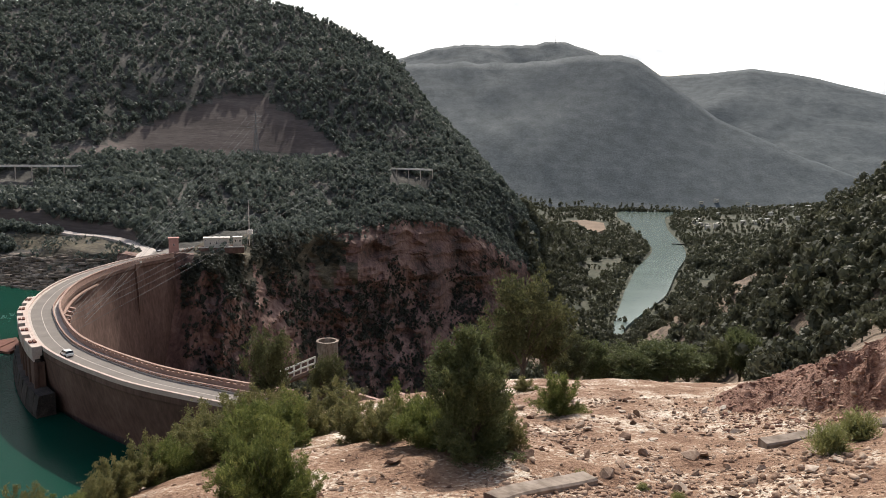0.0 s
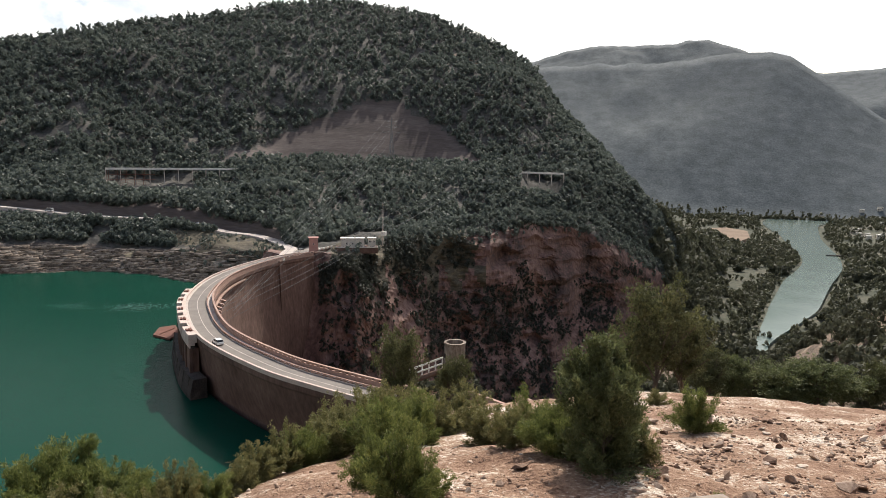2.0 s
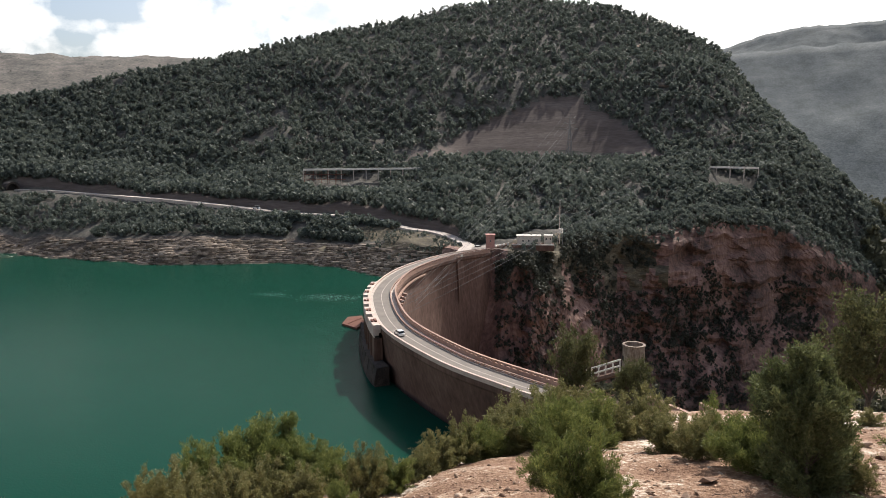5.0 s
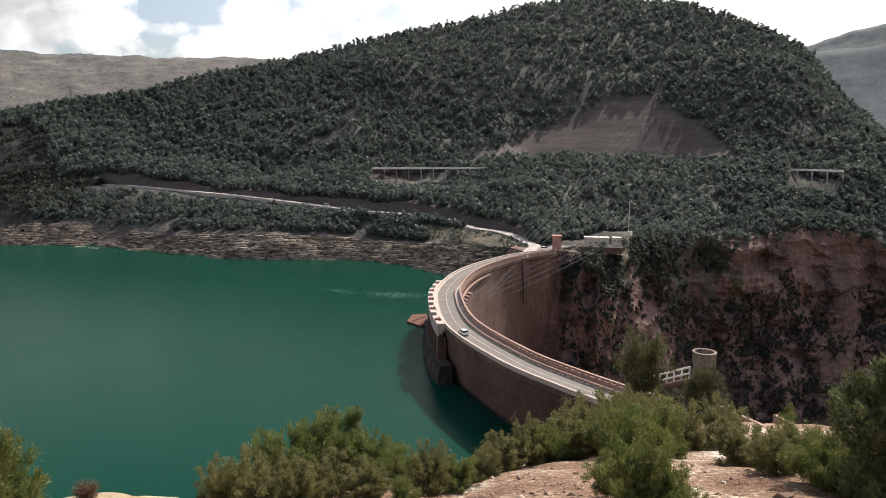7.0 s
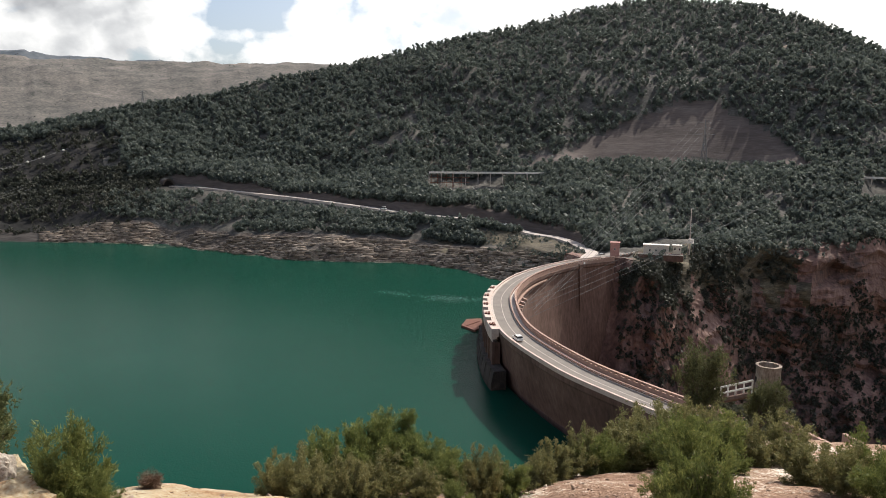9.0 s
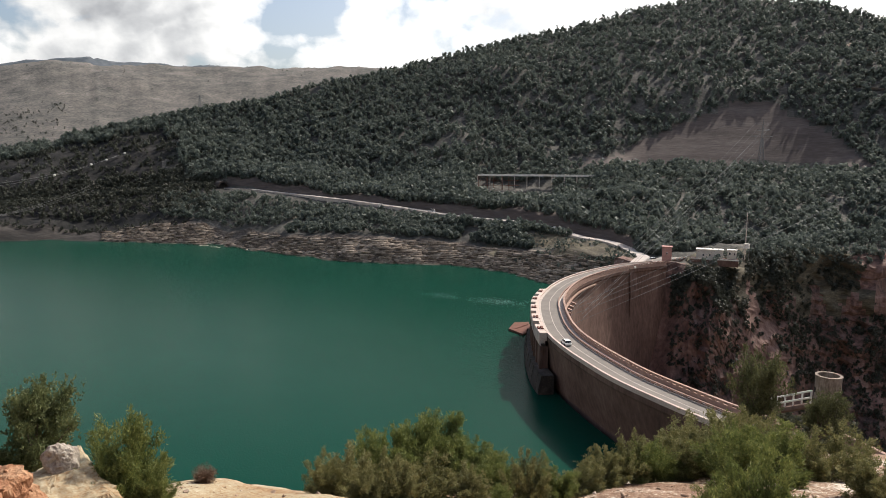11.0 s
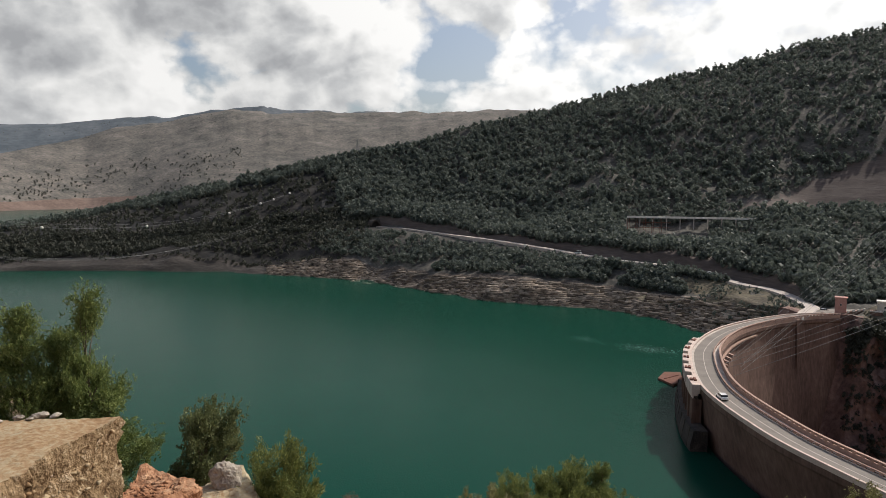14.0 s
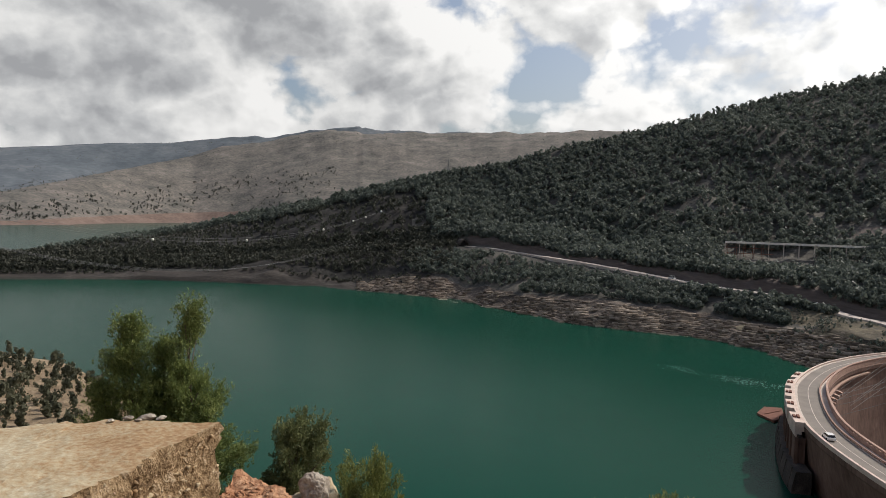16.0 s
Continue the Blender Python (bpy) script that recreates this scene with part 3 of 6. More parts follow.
def relief(x, y, d, s, az):
    """Unevenness added to the plan; s is the ring coordinate."""
    calm = 1 - 0.93 * np.exp(-((s - ROAD_RING - 0.4) / 0.65) ** 2) * (az < -22)
    calm = calm * (1 - 0.6 * np.exp(-((s - 14) / 0.25) ** 2)) * (1 - 0.75 * np.exp(-((s - 7) / 0.35) ** 2))
    calm = calm * (1 - 0.75 * smooth(-29, -23, az) * (1 - smooth(-12, -7, az)) * np.exp(-((s - 13.2) / 0.2) ** 2))
    calm = calm * (1 - 0.9 * smooth(8, 11, az) * smooth(6.6, 7.2, s)) * (1 - 0.7 * (1 - smooth(-80, -72, az)))
    r = 0.05 * rough(x, y, 0.7, 3, 1) * (d < 60) + 0.22 * rough(x, y, 4, 3, 2) * smooth(3, 8, d) * (d < 90)
    r = r + 1.5 * rough(x, y, 14, 4, 3) * smooth(40, 110, d) * calm * (1 + 1.2 * smooth(10, 14, az) * (s < 6.8))
    r = r + 6.0 * rough(x, y, 70, 4, 4) * smooth(330, 520, d) * calm * (1 - 0.5 * cliffy(az, s))
    r = r + 16 * rough(x, y, 240, 4, 5) * smooth(600, 800, d) * calm * (1 - smooth(14.5, 15, s) * (az < -66)) * (1 - np.exp(-((s - 14) / 0.35) ** 2))
    r = r + 40 * rough(x, y, 600, 5, 6) * smooth(2200, 3000, d) * (1 - 0.85 * np.exp(-((s - 17) / 0.2) ** 2)) * (1 - 0.85 * np.exp(-((s - 19) / 0.4) ** 2)) * smooth(16.2, 17.2, s)
    r = r + np.where(az < -30, 9, 26) * ridged(x, y, 480, 5, 9) * smooth(2300, 2900, d) * (1 - 0.9 * np.exp(-((s - 17) / 0.2) ** 2)) * (1 - 0.9 * np.exp(-((s - 19) / 0.4) ** 2)) * smooth(16.4, 17.3, s)
    # rubble bank
    b = bank_shape(az, d)
    r = r + b * (1.0 + 0.4 * rough(x, y, 1.1, 4, 71)) + 0.30 * np.minimum(b, 1) * ridged(x, y, 0.6, 3, 72)
    return r


def bank_shape(az, d):
    return smooth(21.5, 25.0, az) * smooth(21.6, 23.2, d + 0.25 * (az - 30)) * (1 - smooth(26.5, 31, d)) * (0.5 + 0.75 * smooth(25, 35, az)) * (1 - smooth(45, 60, az))


def ridged(x, y, size, octaves, seed):
    return 1 - 2 * np.abs(rough(x, y, size, octaves, seed))


def cliffy(az, s):
    return smooth(7.05, 7.4, s) * (1 - smooth(8.8, 9.15, s)) * smooth(-22.0, -17.5, az) * (1 - smooth(5, 9, az))


def dips(az, s):
    """Gullies that the two canal bridges cross."""
    w = np.exp(-((s - 13) / 0.55) ** 2)
    a = smooth(-38.5, -36, az) * (1 - smooth(-29, -25.5, az)) * 13
    b = smooth(-4.6, -3.2, az) * (1 - smooth(-1.4, -0.2, az)) * 10
    return -(a + b) * w


def ground_at(az, s):
    az, s = np.asarray(az, float), np.asarray(s, float)
    d, z = rings_at(az)
    k = np.clip(np.floor(s).astype(int), 0, NR - 2)
    f = s - k
    i = np.arange(len(az))
    dd, zz = d[k, i] * (1 - f) + d[k + 1, i] * f, z[k, i] * (1 - f) + z[k + 1, i] * f
    # buttresses, ledges and clefts of the gorge wall
    c = cliffy(az, s)
    dd = dd - c * (11 * ridged(az * 7, zz * 0.3, 34, 4, 31) + 5 * ridged(az * 7, zz * 1.3, 20, 4, 33) + 3.0 * rough(az * 7, zz, 7, 3, 35) - 5 + 1.6 * np.floor((zz + 4 * rough(az * 7, zz, 30, 2, 36)) / 9 % 2))
    # ledges left by the falling lake
    t = (zz + 0.35 * rough(az * 7, zz * 2, 60, 3, 51) + 0.3 * np.floor(2.5 * rough(az * 7, zz * 5, 9, 2, 53))) / 1.4
    ft = t - np.floor(t)
    zz = zz + 0.8 * (smooth(0.5, 0.9, ft) - ft) * np.clip(0.45 + 1.1 * rough(az * 7, zz * 4, 9, 3, 52), 0.05, 1.1) * smooth(7.02, 7.15, s) * (1 - smooth(8.6, 9.0, s)) * smooth(-67, -58, az) * (1 - smooth(-29, -26, az))
    # steep back wall of the earth cutting
    f = s - 13
    zz = zz - 24 * smooth(-29, -23, az) * (1 - smooth(-12.5, -7, az)) * np.clip(np.minimum(f / 0.14, (0.36 - f) / 0.22), 0, 1)
    x, y = dd * np.sin(np.radians(az)), dd * np.cos(np.radians(az))
    return x, y, zz + relief(x, y, dd, s, az) + dips(az, s)


def ground_z(x, y):
    x, y = np.atleast_1d(np.asarray(x, float)), np.atleast_1d(np.asarray(y, float))
    az, dist = np.degrees(np.arctan2(x, y)), np.hypot(x, y)
    d, z = rings_at(az)
    k = np.clip((d <= dist).sum(0) - 1, 0, NR - 2)
    i = np.arange(len(az))
    s = k + np.clip((dist - d[k, i]) / (d[k + 1, i] - d[k, i]), 0, 1)
    return ground_at(az, s)[2]


def gz(x, y):
    return float(ground_z(x, y)[0])


def bearing(az, d):
    return d * math.sin(radians(az)), d * math.cos(radians(az))


def mesh_from(name, verts, faces, mats=(), index=None, shade=False):
    me = bpy.data.meshes.new(name)
    verts, faces = np.asarray(verts, np.float32), np.asarray(faces, np.int32)
    n, w = faces.shape
    me.vertices.add(len(verts))
    me.vertices.foreach_set("co", verts.ravel())
    me.loops.add(n * w)
    me.loops.foreach_set("vertex_index", faces.ravel())
    me.polygons.add(n)
    me.polygons.foreach_set("loop_start", np.arange(0, n * w, w, dtype=np.int32))
    if index is not None:
        me.polygons.foreach_set("material_index", np.asarray(index, np.int32))
    if shade:
        me.polygons.foreach_set("use_smooth", np.ones(n, bool))
    for m in mats:
        me.materials.append(m)
    me.update(calc_edges=True)
    me.validate()
    return me


def scar_zone(az, s):
    """The bare earth cutting on the mountain: a low dome between the bench and the woods, by bearing and height angle."""
    x, y, z = ground_at(az, s)
    el = np.degrees(np.arctan2(z - 1.6, np.hypot(x, y)))
    top = np.interp(az, (-28.4, -25.4, -23.8, -21.4, -19.3, -17.2, -14.3, -13.4, -11.2, -9.4, -7.4), (-0.4, 0.4, 1.3, 2.4, 3.3, 4.1, 4.15, 3.1, 2.3, 1.0, -0.6))
    low = np.interp(az, (-28, -23.5, -19.9, -15.2, -10.3, -7.1), (-0.9, -0.35, -0.55, -0.3, -0.5, -0.8))
    return (s > 12.9) & (s < 14) & (az > -28.4) & (az < -7.4) & (el < top + 0.18 * rough(az * 9, s * 60, 8, 2, 77)) & (el > low + 0.15 * rough(az * 9, s * 60, 5, 2, 78))


AZ = np.concatenate([np.arange(-180, -100, 4.0), np.arange(-100, 38, 0.25), np.arange(38, 179, 4.0), [180.0]])
S = np.concatenate([[0.0]] + [k + np.arange(1, n + 1) / n for k, n in enumerate(BRANCH[1:])])
AA, SS = np.meshgrid(AZ, S)
gx, gy, gzz = ground_at(AA.ravel(), SS.ravel())
ca, rs = len(AZ), len(S)
ii = (np.arange(rs - 1)[:, None] * ca + np.arange(ca - 1)[None, :]).ravel()
quads = np.stack([ii, ii + 1, ii + ca + 1, ii + ca], 1)[:, ::-1]
fa, fs = AA.ravel()[ii] + 0.1, SS.ravel()[ii] + 0.01
fn = rough(gx[ii], gy[ii], 40, 3, 21)
fn2 = rough(gx[ii], gy[ii], 9, 3, 23)
GMATS = [SOIL, SLOPE, BANK, CLIFF, FOREST, GRASSY, SCAR, VALLEY, FARHILL, FARWOOD, REDSHORE, RUBBLE, SHADEBANK, TANSLOPE, SHADESLOPE, LEDGE, FARRIDGE]
gi = np.full(len(ii), 4)
gi[fs < 3.2] = 0
gi[(fs >= 3.2) & (fs < 7)] = 1
gi[(fs >= 3.2) & (fs < 5) & (fa < -74)] = 13
gi[(fs >= 2.4) & (fs < 3.2) & (fa < -80)] = 13
gi[(fs < 4.0) & (bank_shape(fa, np.hypot(gx[ii], gy[ii])) > 0.12)] = 11
lake = fa < -25.5
gi[(fs >= 7) & (fs < 9) & lake] = np.where(fa[(fs >= 7) & (fs < 9) & lake] > -61 + 4 * fn[(fs >= 7) & (fs < 9) & lake], 2, 12)
gi[(fs >= 7.3 - 0.6 * fn2) & (fs < 9.9) & (fa > -31.5 + 2 * fn + 5 * fn2) & (fa < -23.4)] = 5
gi[(fs >= 7) & (fs < 9.2 + 0.45 * fn) & ~lake] = 3
gi[(fs >= 8.45 + 0.25 * fn2) & (fs < 9.6) & (fa > -20) & (fa < -8.5 + 2 * fn)] = 5
gi[(fs >= 2.2) & (fs < 3.3) & (fa < -49 + 3 * fn2) & (fa > -80)] = 15
# The headland's shadow is put into its ground colour here.
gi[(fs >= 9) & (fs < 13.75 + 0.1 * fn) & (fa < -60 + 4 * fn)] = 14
gi[(fs >= 11) & (fs < 12.1) & (fa > -57) & (fa < -24)] = 6
gi[scar_zone(fa, fs)] = 6
east = fa > 8.5
gi[(fs >= 7) & (fs < 16) & east] = 7
gi[(fs >= 15) & (fs < 16) & ~east] = 7
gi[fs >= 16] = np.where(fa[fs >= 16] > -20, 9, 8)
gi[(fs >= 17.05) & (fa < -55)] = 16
gi[(fs >= 15.9) & (fs < 16.08) & (fa < -60)] = 10
ground = new("ground", mesh_from("ground", np.stack([gx, gy, gzz], 1), quads, GMATS, gi, True))
ground.data.polygons.foreach_set("use_smooth", ~np.isin(gi, (2, 3, 11)))
tagged(ground, "stony hillside, red gorge cliffs and wooded mountain slopes", "ground", kind="structure")

# ---- shared builders ----
def part(name, data, mat, parent=None, label=""):
    """Links a bmesh or mesh as one object, as a part of parent where one is given."""
    if isinstance(data, bmesh.types.BMesh):
        me = bpy.data.meshes.new(name)
        data.to_mesh(me)
        data.free()
    else:
        me = data
    if mat is not None and not me.materials:
        me.materials.append(mat)
    ob = new(name, me)
    if parent is not None:
        ob.parent = parent
    if label:
        ob["label"] = label
    return ob


def thing(name, label, category, group="", at=(0, 0, 0), rz=0.0):
    ob = new(name)
    ob.matrix_basis = pose(*at, 0, 0, rz)
    return tagged(ob, label, category, group)


def box(bm, cx, cy, cz, sx, sy, sz, bevel=0.0, m=None):
    r = bmesh.ops.create_cube(bm, size=1, matrix=(m or Matrix()) @ Matrix.Translation((cx, cy, cz)) @ Matrix.Diagonal((sx, sy, sz, 1)))
    if bevel:
        es = {e for v in r["verts"] for e in v.link_edges}
        bmesh.ops.bevel(bm, geom=list(es), offset=bevel, segments=1, affect="EDGES")


def boxed(cx, cy, cz, sx, sy, sz, bevel=0.0):
    bm = bmesh.new()
    box(bm, cx, cy, cz, sx, sy, sz, bevel)
    return bm


def rod(bm, a, b, r1, r2=None, n=6):
    a, b = Vector(a), Vector(b)
    v = b - a
    m = Matrix.Translation((a + b) / 2) @ v.to_track_quat("Z", "Y").to_matrix().to_4x4()
    bmesh.ops.create_cone(bm, cap_ends=True, segments=n, radius1=r1, radius2=r1 if r2 is None else r2, depth=v.length, matrix=m)


def spline(points, step):
    """An even Catmull-Rom curve through points, in steps of about step metres."""
    p = np.array(points, float)
    p = np.vstack([2 * p[0] - p[1], p, 2 * p[-1] - p[-2]])
    t = np.linspace(0, 1, 40, endpoint=False)[:, None]
    out = []
    for i in range(1, len(p) - 2):
        a, b, c, d = p[i - 1:i + 3]
        out.append(0.5 * (2 * b + (c - a) * t + (2 * a - 5 * b + 4 * c - d) * t ** 2 + (3 * b - a - 3 * c + d) * t ** 3))
    q = np.vstack(out + [p[-2][None]])
    arc = np.concatenate([[0], np.cumsum(np.linalg.norm(np.diff(q, axis=0), axis=1))])
    n = max(2, int(arc[-1] / step) + 1)
    u = np.linspace(0, arc[-1], n)
    return np.stack([np.interp(u, arc, q[:, j]) for j in range(q.shape[1])], 1)


def normals(c):
    g = np.gradient(c[:, :2], axis=0)
    g /= np.linalg.norm(g, axis=1)[:, None]
    return np.stack([g[:, 1], -g[:, 0]], 1)


def sweep(name, c, profile, mats=(), closed=True):
    """A solid of the given section (offset to the right, height) along the curve c (x, y, z); a section may be a function of the index."""
    nrm = normals(c)
    rings_ = []
    for i in range(len(c)):
        pr = profile(i) if callable(profile) else profile
        rings_.append([(c[i, 0] + nrm[i, 0] * o, c[i, 1] + nrm[i, 1] * o, c[i, 2] + h) for o, h in pr])
    n, k = len(rings_), len(rings_[0])
    v = np.array(rings_).reshape(-1, 3)
    f = []
    for i in range(n - 1):
        for j in range(k if closed else k - 1):
            a, b = i * k + j, i * k + (j + 1) % k
            f.append((a, b, b + k, a + k))
    me = bpy.data.meshes.new(name)
    faces = [tuple(q) for q in f]
    if closed:
        faces += [tuple(range(k))[::-1], tuple(range((n - 1) * k, n * k))]
    me.from_pydata(v.tolist(), [], faces)
    for m in mats:
        me.materials.append(m)
    bm = bmesh.new()
    bm.from_mesh(me)
    bmesh.ops.recalc_face_normals(bm, faces=bm.faces)
    bm.to_mesh(me)
    bm.free()
    return me


# ---- water ----
CREST_LINE = [(-4.5, 119), (-28.6, 125), (-51.9, 134), (-71.7, 144.6), (-98, 166), (-120.4, 196.7), (-131, 218.4), (-137.9, 240.3), (-140.8, 260), (-140.9, 280), (-138.3, 300.1), (-131.5, 318.2)]
edge2 = spline(CREST_LINE, 3.0)                      # inner foot of the lake-side parapet
crest = np.column_stack([edge2, np.full(len(edge2), CREST)])
lakeline = [tuple(p) for p in edge2[::2] + normals(edge2)[::2] * 1.0]
lake_rim = lakeline + [(-150, 420), (-560, 640), (-1150, 620), (-3700, 1500), (-3700, -900), (-500, -300), (-60, 20), (-2, 90)]
bm = bmesh.new()
bmesh.ops.triangle_fill(bm, edges=[bm.edges.new(e) for e in (lambda vs: [(vs[i], vs[(i + 1) % len(vs)]) for i in range(len(vs))])([bm.verts.new((x, y, WATER)) for x, y in lake_rim])], use_beauty=True, normal=(0, 0, 1))
bmesh.ops.recalc_face_normals(bm, faces=bm.faces)
if bm.faces and sum(f.normal.z for f in bm.faces) < 0:
    bmesh.ops.reverse_faces(bm, faces=bm.faces)
tagged(part("water_reservoir", bm, LAKE), "still green reservoir water with faint ripples", "water", kind="structure")
river_mid = spline([(120, 500, 0), (160, 600, 0), (177, 656, 0), (243, 804, 0), (308, 972, 0), (402, 1205, 0), (481, 1583, 0), (588, 1974, 0), (860, 2180, 0), (1300, 2260, 0)], 20)
river_w = np.interp(river_mid[:, 1], [500, 640, 700, 804, 972, 1205, 1583, 1974, 2180, 2260], [4, 5, 12, 24, 28, 28, 38, 74, 60, 50])
river_mid[:, 2] = VALE + 3.5
tagged(part("water_river", sweep("water_river", river_mid, lambda i: [(-river_w[i], 0), (river_w[i], 0), (river_w[i], -6), (-river_w[i], -6)]), RIVER), "pale grey-green river winding down the valley", "water", kind="structure")

# ---- the dam ----
dam = thing("dam", "curved concrete arch dam carrying a two-lane road", "dam")


def dam_section(i):
    # the foot thins out towards both abutments; the lake face leans in below the crest beside the near bank
    e = min(1.0, min(i, len(crest) - 1 - i) / 22.0)
    lo = -45 - 73 * e
    u = 3.4 * (1 - float(smooth(148, 184, edge2[i, 1])))
    return [(-0.8, -0.25), (-0.8, -1.5), (-0.45, -2.1), (-0.4 + 0.30 * u, -7), (-0.2 + u, -15.2), (u, -22), (u, lo), (9.2 + 14.8 * e, lo), (9.2 + 5.8 * e, lo * 0.5), (9.2 + 0.4 * e, -20), (8.2, -4), (8.2, -2.2), (8.8, -1.5), (8.8, -0.25)]


body = part("wall", sweep("dam_wall", crest, dam_section), CONCRETE, dam, "stained pinkish-brown concrete arch wall")
part("roadway", sweep("roadway", crest, [(0.35, -0.3), (0.35, 0.0), (6.0, 0.0), (6.0, -0.3)]), ASPHALT, dam, "pale worn grey asphalt")
part("centre_line", sweep("centre_line", crest, [(3.12, -0.1), (3.12, 0.012), (3.30, 0.012), (3.30, -0.1)]), PAVING, dam, "thin white centre line")
part("lake_walkway", sweep("lake_walkway", crest, [(-0.45, -0.3), (-0.45, 0.2), (0.35, 0.2), (0.35, -0.3)]), PAVING, dam)
part("lake_parapet", sweep("lake_parapet", crest, [(-0.8, -0.3), (-0.8, 0.7), (-0.9, 0.7), (-0.9, 0.85), (-0.35, 0.85), (-0.35, 0.7), (-0.45, 0.7), (-0.45, -0.3)]), PALE, dam, "low solid pale parapet")
part("gorge_walkway", sweep("gorge_walkway", crest, [(6.0, -0.3), (6.0, 0.2), (7.9, 0.2), (7.9, -0.3)]), PAVING, dam)
part("kerb_rail", sweep("kerb_rail", crest, [(6.15, 0.62), (6.15, 0.8), (6.45, 0.8), (6.45, 0.62)]), PARAPET, dam)
part("parapet_base", sweep("parapet_base", crest, [(7.9, -0.3), (7.9, 1.2), (8.3, 1.2), (8.3, -0.3)]), PARAPET, dam, "solid pinkish-brown parapet wall")
part("parapet_rail", sweep("parapet_rail", crest, [(7.8, 1.62), (7.8, 1.9), (8.4, 1.9), (8.4, 1.62)]), PARAPET, dam, "broad pinkish concrete handrail")
# Dark strip added behind the posts to stand for shadow in the kerb gaps.
part("kerb_base", sweep("kerb_base", crest, [(6.22, 0.0), (6.22, 0.35), (6.38, 0.35), (6.38, 0.0)]), CONCRETE, dam, "dark backing strip added for the shaded kerb gaps")
post_mesh = part("post", boxed(0, 0, 1.41, 0.36, 0.75, 0.44), PARAPET, dam).data
kerb_mesh = part("kerb_post", boxed(0, 0, 0.42, 0.26, 0.8, 0.44), PARAPET, dam).data
cn = normals(edge2)
spots = spline(CREST_LINE, 2.0)
sn = normals(spots)
for i in range(len(spots)):
    for me, nm, off in ((post_mesh, "post", 8.1), (kerb_mesh, "kerb_post", 6.3)):
        ob = [o for o in dam.children if o.data is me][0] if i == 0 else part(nm, me, None, dam)
        ob.matrix_basis = pose(spots[i, 0] + sn[i, 0] * off, spots[i, 1] + sn[i, 1] * off, CREST, 0, 0, math.degrees(math.atan2(sn[i, 1], sn[i, 0])))

# gate piers on the lake side
gates = thing("gate_piers", "row of pale pinkish gate piers on the dam's lake side", "gate structure")
fine2 = spline(CREST_LINE, 0.5)
fine2 = fine2[(fine2[:, 1] > 165.5) & (fine2[:, 1] < 222.5)]
run = np.column_stack([fine2, np.full(len(fine2), CREST)])
rn = normals(fine2)


def along(k, off, dz=0.0):
    return pose(run[k, 0] - rn[k, 0] * off, run[k, 1] - rn[k, 1] * off, CREST + dz, 0, 0, math.degrees(math.atan2(rn[k, 1], rn[k, 0])))


part("inner_beam", sweep("inner_beam", run, [(-1.45, -1.6), (-1.45, 0.82), (-0.92, 0.82), (-0.92, -1.6)]), PALE, gates)
part("outer_sill", sweep("outer_sill", run, [(-2.9, -2.9), (-2.9, -2.2), (-2.6, -2.2), (-2.6, -2.9)]), PALE, gates)
# Dark floor colour stands in for the shade inside the gate slots.
part("recess_floor", sweep("recess_floor", run, [(-2.6, -3.2), (-2.6, -2.6), (-1.45, -2.6), (-1.45, -3.2)]), SILL, gates, "sunken gate chamber coloured dark for shade")
part("apron", sweep("apron", run, [(-2.6, -17), (-2.6, -3.2), (-0.5, -3.2), (-0.5, -17)]), CONCRETE, gates)
BAYS, SLOT = 5, 7
bay = (len(run) - (BAYS - 1) * SLOT) // BAYS
for j in range(BAYS):
    k0 = j * (bay + SLOT)
    k1 = len(run) - 1 if j == BAYS - 1 else k0 + bay
    part("pier", sweep("pier", run[k0:k1 + 1:2], [(-3.1, -2.3), (-3.1, 0.72), (-3.0, 0.82), (-1.45, 0.82), (-1.45, -2.3)]), PALE, gates, "pale concrete pier top")
    mid_ = (k0 + k1) // 2
    for off, size_ in ((2.45, (0.7, 1.9, 0.5)), (1.55, (0.7, 2.6, 0.6))):
        g = part("gate", boxed(0, 0, 0, *size_, 0.06), RUST, gates, "rusty brown gate housing")
        g.matrix_basis = along(mid_, off, 0.95)
for k in range(0, len(run), 12):
    rib = part("buttress", boxed(0, 0, -9.0, 0.9, 0.9, 12.0, 0.1), CONCRETE, gates, "narrow concrete buttress")
    rib.matrix_basis = along(k, 2.6)
low = crest[[i for i, p in enumerate(edge2) if 160 < p[1] < 204]]
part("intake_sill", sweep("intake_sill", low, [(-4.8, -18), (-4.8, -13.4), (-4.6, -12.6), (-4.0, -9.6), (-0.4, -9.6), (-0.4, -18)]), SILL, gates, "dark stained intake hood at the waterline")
ln_ = normals(low)
for i in range(1, len(low), 2):
    bm = bmesh.new()
    rod(bm, (-0.1, 0, -14.6), (0.7, 0, -9.5), 0.16, None, 5)
    sl = part("slat", bm, SILL, gates, "dark trash-rack bar")
    sl.matrix_basis = pose(low[i, 0] - ln_[i, 0] * 4.75, low[i, 1] - ln_[i, 1] * 4.75, CREST, 0, 0, math.degrees(math.atan2(ln_[i, 1], ln_[i, 0])))

# spillway teeth under the gorge-side rail
teeth = thing("spillway_lip", "row of jutting concrete spillway teeth below the handrail", "spillway")
